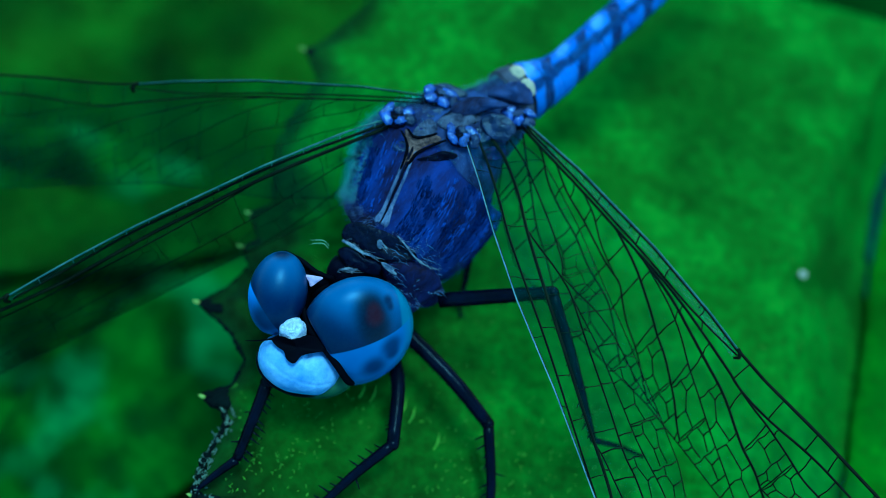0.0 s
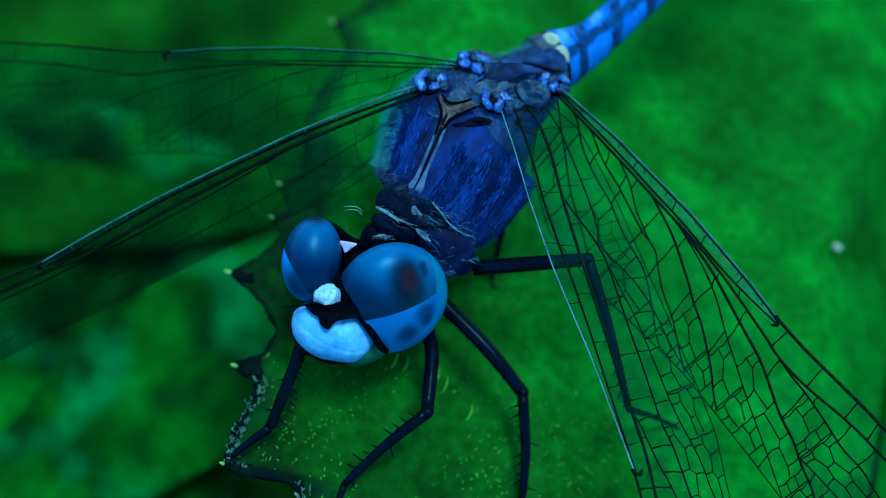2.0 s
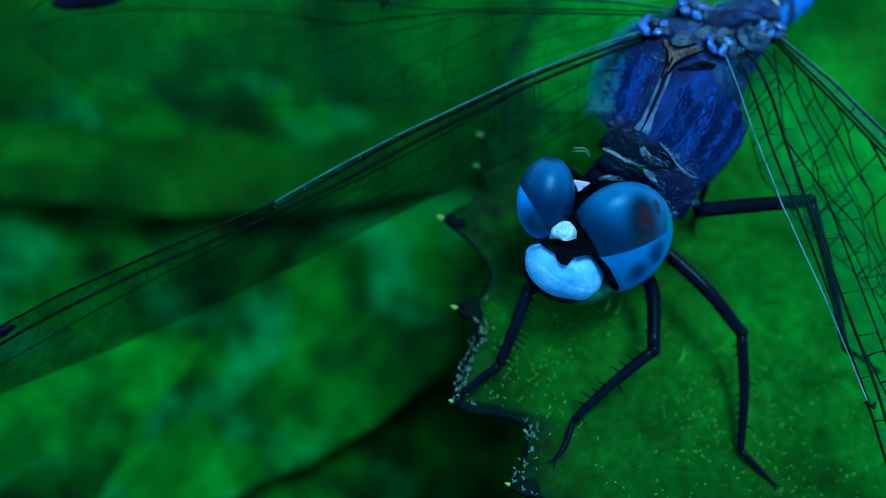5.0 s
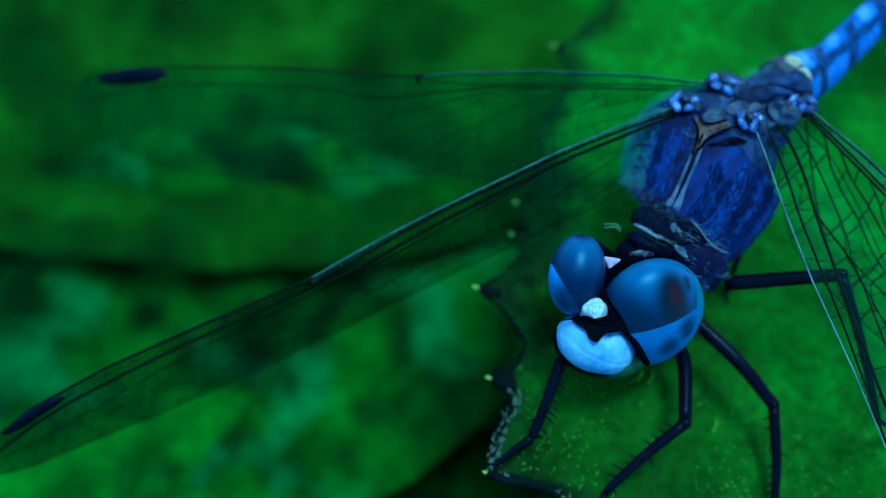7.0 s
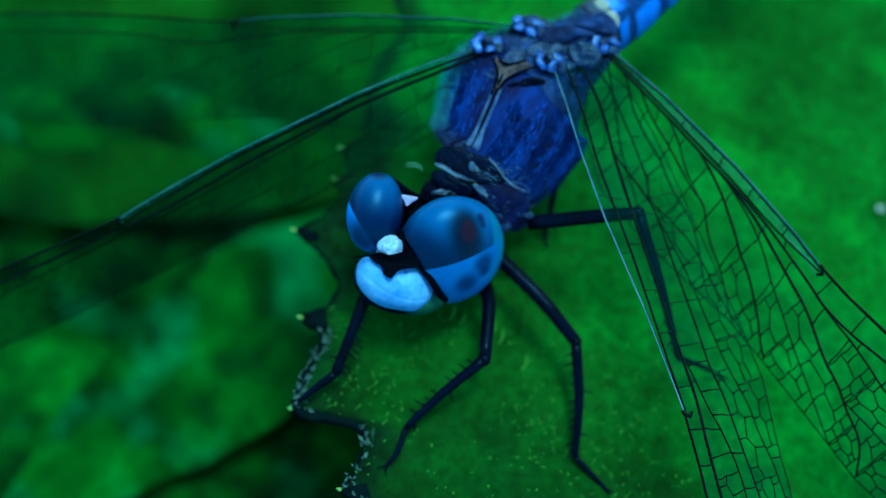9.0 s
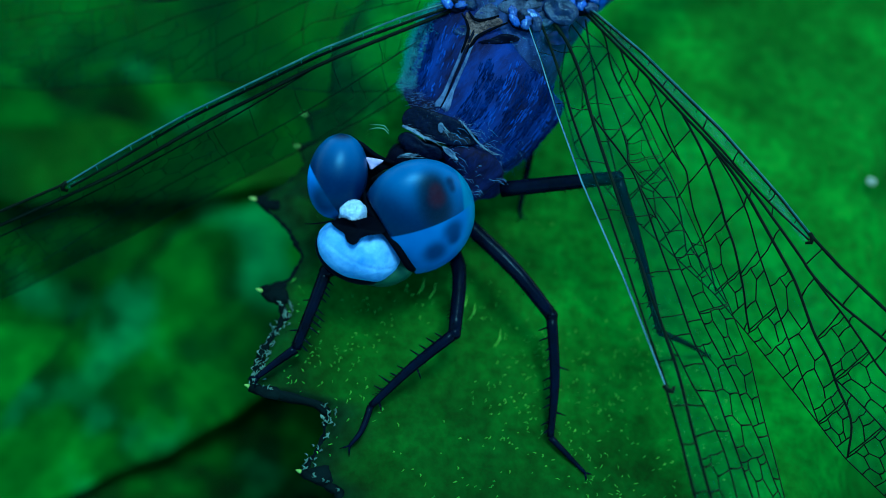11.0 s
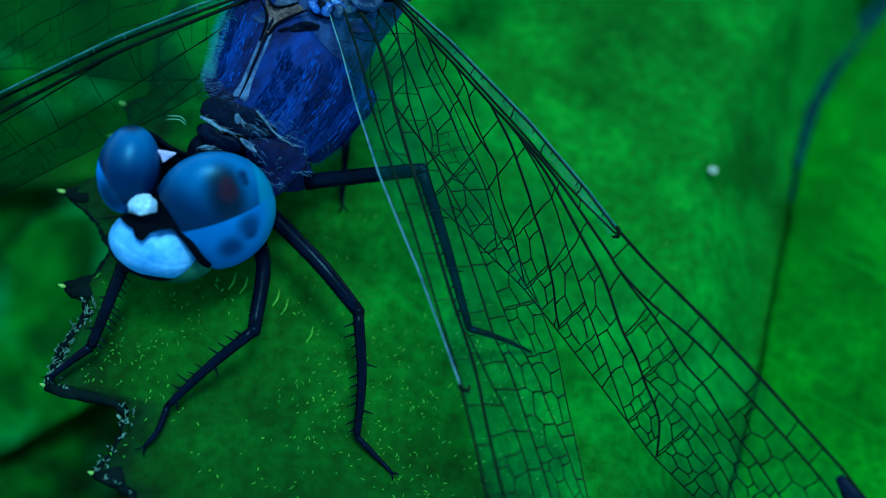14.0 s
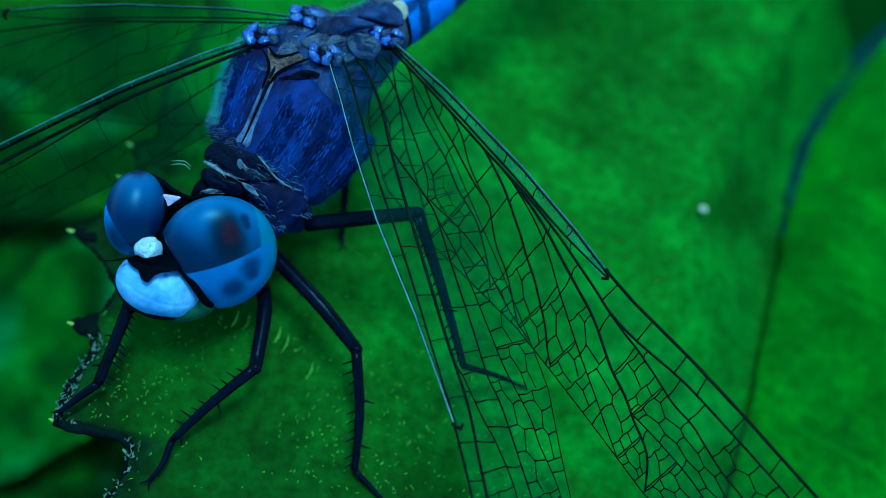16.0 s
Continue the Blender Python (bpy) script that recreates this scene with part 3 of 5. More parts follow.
def build_right_leaf():
    bm = bmesh.new()
    rows = []
    for j in range(150):
        y = -40 + j * 0.56
        row = []
        for k in range(49):
            x = lerp(NEXT_EDGE, y) + 0.1 * noise.noise(Vector((3, y * 0.9, 1))) + 46 * (k / 48) ** 1.7
            row.append(bm.verts.new((x, y, next_height(x, y))))
        rows.append(row)
    for r, q in zip(rows, rows[1:]):
        for k in range(48):
            bm.faces.new((r[k], r[k + 1], q[k + 1], q[k]))
    bmesh.ops.solidify(bm, geom=bm.faces[:], thickness=0.2)
    bmesh.ops.recalc_face_normals(bm, faces=bm.faces)
    leaf = tagged(part("leaf", bm, M_LEAF_RIGHT), "bright green leaf with a dark edge overlapping the larger one", "leaf")
    for y0, y1 in ((9.0, 3.0), (4.0, -3.0), (-2.0, -9.0), (15.0, 11.0)):
        bm = bmesh.new()
        pts = []
        for k in range(20):
            y = y0 + (y1 - y0) * k / 19
            x = lerp(NEXT_EDGE, y0) + 0.8 + 14.0 * k / 19
            pts.append((x, y, next_height(x, y) - 0.02))
        tube(bm, pts, [0.1, 0.08, 0.05], 8, 0.35)
        part("side_vein", bm, M_VEINLINE, leaf, "darker side vein")
    # dark band along the edge, in short lengths
    rnd = random.Random(23)
    y = 6.2
    while y < 20.0:
        ln = rnd.uniform(1.4, 2.2)
        bm = bmesh.new()
        pts = []
        for k in range(9):
            q = y + ln * k / 8
            x = lerp(NEXT_EDGE, q) - 0.15
            pts.append((x, q, next_height(x + 0.3, q) - 0.05))
        w = lerp([(6, 0.05), (8, 0.2), (12, 0.42), (15, 0.6)], y)
        tube(bm, pts, [w * rnd.uniform(0.8, 1.1) for k in range(4)], 8, 0.4)
        part("dark_edge", bm, M_DARK_EDGE, leaf, "dark band along the leaf's edge")
        y += ln * 0.96
    return leaf


build_right_leaf()


def build_ground():
    bm = bmesh.new()
    n, half = 60, 30
    grid = []
    for j in range(n + 1):
        row = []
        for i in range(n + 1):
            x, y = [math.copysign(abs(v) ** 3.2 * 0.03 + abs(v) * 4, v) for v in (i - half, j - half)]
            row.append(bm.verts.new((x, y, -42 + 4 * noise.noise(Vector((x * 0.03, y * 0.03, 1.5))))))
        grid.append(row)
    for r, q in zip(grid, grid[1:]):
        for k in range(n):
            bm.faces.new((r[k], r[k + 1], q[k + 1], q[k]))
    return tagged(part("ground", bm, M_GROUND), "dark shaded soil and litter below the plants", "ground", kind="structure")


build_ground()


def lower_leaf(at, length, width, material, label, seed, bend=None, ribs=0, group="undergrowth leaves"):
    """A pointed, folded blade of the undergrowth; ribs: how many pairs of side veins swell it."""
    rnd = random.Random(seed)
    bm = bmesh.new()
    rows = []
    droop, phase = rnd.uniform(0.05, 0.2), rnd.uniform(0, 9)
    bend = droop if bend is None else bend
    n = 24 if length < 20 else 70

    def lift(x, y):
        return 0.5 * noise.noise(Vector((x * 0.25, y * 0.25, phase)))
    for j in range(n + 1):
        s = j / n
        w = width * (math.sin(math.pi * min(1, s * 0.97 + 0.02)) ** 0.7) * (1 - 0.35 * s)
        row = []
        for k in range(17):
            c = k / 8 - 1
            x = s * length
            y = c * w * (1 + (0.07 if length < 20 else 0.012) * math.sin(s * 46 + phase))
            z = abs(c) * w * 0.18 - bend * length * s * s + lift(x, y)
            if ribs:
                z += 0.35 * abs(math.sin(math.pi * ribs * (s - 0.25 * abs(c))))
            row.append(bm.verts.new((x, y, z)))
        rows.append(row)
    for r, q in zip(rows, rows[1:]):
        for k in range(16):
            bm.faces.new((r[k], r[k + 1], q[k + 1], q[k]))
    bmesh.ops.solidify(bm, geom=bm.faces[:], thickness=0.2)
    bmesh.ops.recalc_face_normals(bm, faces=bm.faces)
    leaf = tagged(part("leaf", bm, material, at=at), label, "leaf", group)
    line = [(length * s, 0.0, -bend * length * s * s + lift(length * s, 0.0) + 0.08) for s in [k / 12 for k in range(13)]]
    bm = bmesh.new()
    tube(bm, line, [0.12, 0.09, 0.04], 5)
    part("midrib", bm, material, leaf, "", at)
    bm = bmesh.new()
    tube(bm, [line[0], (-length * 0.12, 0.1, -0.3), (-length * 0.25, 0.2, -1.2)], [0.13, 0.12, 0.1], 5)
    part("stalk", bm, material, leaf, "", at)
    return leaf


def build_undergrowth():
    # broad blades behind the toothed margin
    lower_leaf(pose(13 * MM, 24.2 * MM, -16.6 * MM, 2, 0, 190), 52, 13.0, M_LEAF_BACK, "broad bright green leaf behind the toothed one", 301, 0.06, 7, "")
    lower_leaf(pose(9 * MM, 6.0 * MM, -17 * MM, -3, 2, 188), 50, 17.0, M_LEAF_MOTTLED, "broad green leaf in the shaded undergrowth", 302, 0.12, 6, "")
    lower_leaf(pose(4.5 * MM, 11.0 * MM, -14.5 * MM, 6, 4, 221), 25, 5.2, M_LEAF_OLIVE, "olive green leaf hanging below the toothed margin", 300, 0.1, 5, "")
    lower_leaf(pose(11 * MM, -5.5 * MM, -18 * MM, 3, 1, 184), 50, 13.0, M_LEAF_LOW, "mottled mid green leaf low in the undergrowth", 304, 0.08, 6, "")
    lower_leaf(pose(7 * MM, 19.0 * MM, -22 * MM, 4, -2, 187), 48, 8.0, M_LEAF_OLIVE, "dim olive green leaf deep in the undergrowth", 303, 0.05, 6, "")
    rnd = random.Random(5)
    for k in range(80):
        x, y = rnd.uniform(-44, 5), rnd.uniform(-32, 40)
        z = rnd.uniform(-40, -24)
        m = pose(x * MM, y * MM, z * MM, rnd.uniform(-35, 35), rnd.uniform(-35, 35), rnd.uniform(0, 360))
        pale = rnd.random() < 0.2
        lower_leaf(m, rnd.uniform(6, 14), rnd.uniform(1.4, 3.4), M_LEAF_PALE if pale else M_LEAF_LOW,
                   "pale grey-green narrow leaf in the undergrowth" if pale else "dark green leaf in the shaded undergrowth", k)
    for k in range(64):
        m = pose(rnd.uniform(-17, -3) * MM, rnd.uniform(-10, 5) * MM, rnd.uniform(-26, -18) * MM, rnd.uniform(-40, 40), rnd.uniform(-40, 40), rnd.gauss(165, 60))
        pale = rnd.random() < 0.55
        lower_leaf(m, rnd.uniform(2.2, 4.8), rnd.uniform(0.5, 1.1), M_LEAF_PALE if pale else M_LEAF_LOW, "pale grey-green narrow leaf in the undergrowth" if pale else "dark green leaf in the shaded undergrowth", 500 + k)
    for pale in (0, 1):
        bm = bmesh.new()
        for k in range(1500 if not pale else 260):
            c = Vector((rnd.uniform(-60, 8), rnd.uniform(-44, 60), rnd.uniform(-41, -26)))
            turn = Euler((rnd.uniform(-0.8, 0.8), rnd.uniform(-0.8, 0.8), rnd.uniform(0, 6.3))).to_matrix()
            ln, w = rnd.uniform(2.0, 5.0), rnd.uniform(0.5, 1.5)
            vs = [bm.verts.new(c + turn @ Vector(p)) for p in ((0, 0, 0), (ln * 0.35, w, 0.25), (ln * 0.75, w * 0.7, 0.1), (ln, 0, -0.4), (ln * 0.75, -w * 0.7, 0.1), (ln * 0.35, -w, 0.25), (ln * 0.5, 0, -0.1))]
            for q in range(6):
                bm.faces.new((vs[6], vs[q], vs[(q + 1) % 6]))
        bmesh.ops.solidify(bm, geom=bm.faces[:], thickness=0.12)
        tagged(part("foliage", bm, M_LEAF_PALE if pale else M_LEAF_LOW), "tangle of small green leaves far below", "foliage", kind="stuff")


build_undergrowth()

# ---------------------------------------------------------------- dragonfly
FLY = thing("dragonfly", pose(4 * MM, 2 * MM, 0), "blue dragonfly with clear veined wings perched on a leaf", "dragonfly")

# the fore body seen square on: x along the right wing side, z out of the face
VIEW_AT = frame_of((0.80, 1.25, 2.26), (0.9939, 0.1094, 0.0140), (-0.0999, 0.8868, 0.4513))

# centre line of the back: point on the back, half width, depth, all from the neck to the waist
N_SIDE = Vector((0.77, -0.61, 0.16)).normalized()
BACK = [((2.15, 3.1, 4.4), 1.5, 2.6), ((2.4, 3.3, 4.75), 2.0, 3.8), ((2.65, 3.6, 5.05), 2.35, 4.8), ((3.05, 4.7, 5.75), 2.65, 5.4), ((3.6, 6.04, 6.3), 2.75, 5.5),
        ((5.05, 7.1, 6.5), 2.05, 4.8), ((6.3, 8.05, 6.3), 1.2, 3.2), ((7.2, 8.85, 6.2), 0.95, 2.2)]


def back_ring(k_f, seg=28, grow=1.0):
    """The section of the trunk at a place along the back, as a ring of points, with its frame."""
    n = len(BACK) - 1
    pts = spline([b[0] for b in BACK], 8 * n + 1)
    f = k_f * 8 * n
    k = min(int(f), 8 * n - 1)
    p = pts[k].lerp(pts[k + 1], f - k)
    axis = (pts[min(k + 2, 8 * n)] - pts[max(k - 1, 0)]).normalized()
    side = (N_SIDE - axis * N_SIDE.dot(axis)).normalized()
    up = side.cross(axis) * -1
    if up.z < 0:
        up = -up
    w = lerp([(i / n, b[1]) for i, b in enumerate(BACK)], k_f) * grow
    h = lerp([(i / n, b[2]) for i, b in enumerate(BACK)], k_f)
    w += 0.13
    c = p - up * h * 0.5 - side * 0.13 + side * 0.35 * math.sin(math.pi * min(1, k_f * 1.2))
    ring = []
    for j in range(seg):
        a = 2 * math.pi * j / seg
        x, y = math.cos(a), math.sin(a)
        x = math.copysign(abs(x) ** (0.85 if x > 0 else 0.55), x)
        ring.append(c + side * x * w * (1 - 0.12 * max(0, y)) + up * y * h * 0.5 * grow)
    return ring, p, axis, side, up


def build_trunk():
    bm = bmesh.new()
    rings = [back_ring(k / 40)[0] for k in range(41)]
    for r in rings:
        for p in r:
            p += Vector((1, 1, 1)) * 0.03 * noise.noise(p * 1.7)
    loft(bm, rings[7:25])
    t = part("thorax", bm, M_THORAX, FLY, "dark blue furry thorax")
    bm = bmesh.new()
    loft(bm, rings[:8])
    part("fore_thorax", bm, M_FLANK, t, "black hairy front of the thorax")
    bm = bmesh.new()
    rows = []
    for k in range(5, 25):
        ring = back_ring(k / 40, 56, 1.004)[0]
        first = 9 + round(1.5 * noise.noise(Vector((k * 0.3, 4, 1))))
        rows.append([bm.verts.new(ring[(first - q) % 56] + Vector((1, 1, 1)) * 0.03 * noise.noise(ring[(first - q) % 56] * 1.7)) for q in range(22)])
    for r, q in zip(rows, rows[1:]):
        for k in range(21):
            bm.faces.new((r[k], r[k + 1], q[k + 1], q[k]))
    bmesh.ops.recalc_face_normals(bm, faces=bm.faces)
    part("flank", bm, M_SIDE, t, "navy blue flank of the thorax")
    bm = bmesh.new()
    loft(bm, rings[24:])
    part("hind_thorax", bm, M_HIND, t, "dark grey-blue hairy hind thorax")
    # pale ridge down the middle of the back, split by a dark groove
    for off, r, mat in ((-0.1, [0.1, 0.06, 0.05, 0.04], M_RIDGE), (0.1, [0.11, 0.065, 0.05, 0.04], M_RIDGE), (0.0, [0.03, 0.03, 0.04, 0.055], M_DARK)):
        bm = bmesh.new()
        pts = []
        for k in range(18):
            ring, p, axis, side, up = back_ring(0.25 + 0.31 * k / 17)
            pts.append(p + side * (off * (1 + 0.35 * k / 17) - 0.02) + up * (0.0 if off else 0.035))
        tube(bm, pts, r, 8, 0.4)
        part("ridge" if off else "groove", bm, mat, t, "pale ridge down the back" if off else "dark groove of the back")
    for off in (-0.16, 0.16):
        bm = bmesh.new()
        tube(bm, [back_ring(0.245 + 0.1 * k / 9)[1] + back_ring(0.3)[3] * off * (1.25 - 0.4 * k / 9) + back_ring(0.3)[4] * 0.03 for k in range(10)], [0.06, 0.085, 0.05, 0.02], 8, 0.3)
        part("ridge_end", bm, M_RIDGE, t, "pale fore end of the ridge")
    rnd = random.Random(31)
    for a0, f0, f1, mat in ((0.035, 0.26, 0.46, M_TUFT), (0.06, 0.25, 0.42, M_TUFT), (0.125, 0.26, 0.5, M_TUFT), (0.18, 0.25, 0.48, M_TUFT), (0.27, 0.26, 0.46, M_TUFT), (-0.065, 0.25, 0.5, M_TUFT), (-0.125, 0.24, 0.5, M_TUFT),
                            (0.09, 0.28, 0.5, M_STREAK), (0.15, 0.27, 0.5, M_STREAK), (0.22, 0.27, 0.44, M_STREAK), (-0.035, 0.27, 0.52, M_STREAK), (-0.095, 0.26, 0.52, M_STREAK)):
        bm = bmesh.new()
        for k in range(90 if mat is M_TUFT else 45):
            f, around = rnd.uniform(f0, f1), rnd.gauss(0, 0.009)
            pts = []
            for step in range(4):
                ring, p, axis, side, up = back_ring(f + 0.008 * step * rnd.uniform(0.7, 1.3), 28, 1.012)
                q = (0.25 - a0 + around) % 1.0 * 28
                pts.append(ring[int(q)].lerp(ring[(int(q) + 1) % 28], q % 1))
            r = rnd.uniform(0.012, 0.032)
            tube(bm, pts, [r * 0.4, r, r, r * 0.3], 5, 0.6)
        dark = mat is M_TUFT
        part("dark_stripe" if dark else "bright_streak", bm, mat, t, "broken row of dark tufts along the thorax" if dark else "row of bright blue hair tufts along the thorax")
    # forked plate and the plates between the wings
    for name, pts, dome, mat, say in (
            ("plate", [(3.66, 7.19, 0.21), (3.92, 7.66, 0.26), (4.52, 7.83, 0.42), (5.13, 7.57, 0.58), (5.23, 7.31, 0.61), (4.62, 7.15, 0.46), (4.02, 6.88, 0.31)], 0.2, M_PLATE_DARK, "glossy dark hollow at the hind wing root"),
            ("plate", [(4.46, 6.8, 1.25), (4.8, 7.19, 1.33), (5.4, 7.3, 1.48), (6.19, 7.13, 1.7), (6.39, 6.96, 1.75), (5.7, 6.83, 1.57), (5.0, 6.64, 1.4)], 0.2, M_HIND, "grey-blue hairy plate between the wings"),
            ("plate", [(5.44, 6.43, 1.72), (5.69, 6.71, 1.78), (6.23, 6.63, 1.92), (6.57, 6.24, 2.02), (6.28, 5.78, 1.96), (5.69, 5.93, 1.8)], 0.12, M_PLATE_DARK, "dark hollow plate"),
            ("plate", [(5.97, 7.45, 0.71), (6.47, 7.8, 0.83), (6.98, 7.91, 0.96), (7.39, 7.65, 1.07), (7.49, 7.13, 1.11), (6.98, 7.13, 0.98), (6.58, 7.28, 0.87)], 0.25, M_HIND, "grey hairy plate before the waist"),
            ("fork", [(2.88, 6.14, 1.53), (3.08, 5.87, 1.58), (3.47, 5.86, 1.68), (3.86, 5.94, 1.78), (4.02, 5.78, 1.83), (3.55, 5.58, 1.71), (3.22, 5.35, 1.63), (3.0, 4.89, 1.58), (2.79, 4.9, 1.53), (2.94, 5.41, 1.56), (2.9, 5.76, 1.54)], 0.05, M_FORK, "brown-grey forked plate at the wing roots"),
            ("plate", [(2.23, 5.77, 0.8), (2.37, 6.17, 0.7), (2.72, 6.13, 1.0), (2.92, 5.73, 1.35), (2.95, 5.37, 1.45), (2.74, 5.28, 1.4), (2.45, 5.45, 1.1)], 0.22, M_PLATE_DARK, "glossy dark lobe at the wing root"),
            ("plate", [(3.2, 5.13, 1.75), (3.59, 5.25, 1.85), (4.01, 5.41, 1.9), (4.49, 5.33, 2.0), (4.43, 5.16, 2.0), (3.76, 5.07, 1.9)], 0.08, M_DARK, "black wedge below the wing joint"),
            ("plate", [(3.09, 5.86, 1.4), (3.31, 6.27, 1.2), (3.75, 6.54, 1.15), (3.98, 6.27, 1.4), (3.82, 5.82, 1.65), (3.45, 5.66, 1.6)], 0.18, M_GREYBLUE, "grey hairy bump between the wings"),
            ("plate", [(3.99, 6.42, 1.3), (4.52, 6.75, 1.2), (5.22, 6.94, 1.1), (5.66, 6.75, 1.2), (5.35, 6.41, 1.4), (4.74, 6.22, 1.5), (4.23, 6.13, 1.5)], 0.25, M_GREYBLUE, "grey hairy bump between the wings"),
            ("plate", [(3.25, 6.63, 0.9), (3.7, 7.05, 0.7), (4.39, 7.17, 0.8), (4.45, 6.85, 1.0), (3.92, 6.56, 1.1)], 0.15, M_PLATE_DARK, "dark hollow plate"),
            ("plate", [(5.15, 6.12, 1.6), (5.68, 6.39, 1.5), (6.38, 6.49, 1.4), (6.45, 6.13, 1.5), (5.82, 5.85, 1.7), (5.3, 5.67, 1.75)], 0.15, M_PLATE_DARK, "dark hollow plate"),
            ("plate", [(5.48, 5.42, 1.75), (6.01, 5.69, 1.6), (6.38, 5.69, 1.4), (6.57, 5.39, 1.3), (6.09, 5.18, 1.6), (5.65, 5.16, 1.75)], 0.1, M_FLANK, "dark hairy flank plate")):
        bm = bmesh.new()
        shell(bm, pts, dome * 0.7, 0.4, 0.16)
        plate = part(name, bm, mat, t, say, VIEW_AT)
        if mat is M_GREYBLUE and dome > 0.2:
            mid = sum((Vector(p) for p in pts), Vector()) / len(pts)
            bm = bmesh.new()
            shell(bm, [mid + (Vector(p) - mid) * 1.0 + (Vector(p) - mid).normalized() * 0.07 - Vector((0, 0, 0.07)) for p in pts], dome * 0.5, 0.4)
            part("plate_border", bm, M_JET, plate, "black border", VIEW_AT)
    for pts in ([(2.74, 4.7, 1.62), (2.98, 5.02, 1.68), (3.21, 5.33, 1.73), (3.67, 5.57, 1.85), (4.16, 5.78, 1.97)], [(2.68, 4.8, 1.61), (2.89, 5.4, 1.65), (2.87, 5.75, 1.63), (2.7, 6.09, 1.58)], [(2.92, 6.15, 1.64), (3.11, 5.89, 1.69), (3.44, 5.87, 1.78), (3.87, 6.0, 1.89)]):
        bm = bmesh.new()
        tube(bm, spline(pts, 16), [0.03, 0.06, 0.05, 0.03], 8, 0.5)
        part("suture", bm, M_JET, t, "black suture of the forked plate", VIEW_AT)
    return t


THORAX = build_trunk()


def build_fuzz(count, f0, f1, length, lean, seed, material=None, first=0, last=28):
    """Fine hairs standing on the trunk."""
    rnd = random.Random(seed)
    bm = bmesh.new()
    for _ in range(count):
        f = rnd.uniform(f0, f1)
        ring, p, axis, side, up = back_ring(f)
        j = rnd.uniform(first, last - 1)
        q = ring[int(j)].lerp(ring[(int(j) + 1) % 28], j % 1)
        c = p - up * 1.8
        out = (q - c).normalized()
        d = (out + Vector((rnd.uniform(-1, 1), rnd.uniform(-1, 1), rnd.uniform(-1, 1))) * 0.5 - axis * lean).normalized()
        ln = length * rnd.uniform(0.25, 1.2)
        q = q - out * 0.05 + axis * rnd.uniform(-0.1, 0.1)
        tube(bm, [q, q + d * ln * 0.6, q + d * ln + Vector((0, 0, -0.1 * ln))], [0.004, 0.003, 0.0012], 3)
    return part("fuzz", bm, material or M_HAIR, THORAX, "fine pale hairs")


build_fuzz(5200, 0.1, 0.75, 0.2, 0.35, 3, M_PILE)
build_fuzz(1500, 0.03, 0.3, 0.3, 0.7, 4)
# left side only: brighter hairs paint the light along the edge
build_fuzz(3600, 0.2, 0.68, 0.36, 0.05, 5, M_HALO, 9, 16)
build_fuzz(900, 0.06, 0.3, 0.34, 0.1, 9, M_PILE, 9, 17)
build_fuzz(320, 0.5, 1.0, 0.26, 0.1, 6, M_HALO, 8, 14)
build_fuzz(1100, 0.58, 0.98, 0.26, 0.1, 7, None, 3, 12)
build_fuzz(300, 0.6, 0.98, 0.34, 0.1, 8, M_HALO, 5, 12)

# head: its own frame, x to the animal's right, y forward, z up
HEAD_AT = frame_of((0.80, 1.25, 2.26), (-0.72, 0.5, -0.48), (-0.636, -0.755, 0.159))


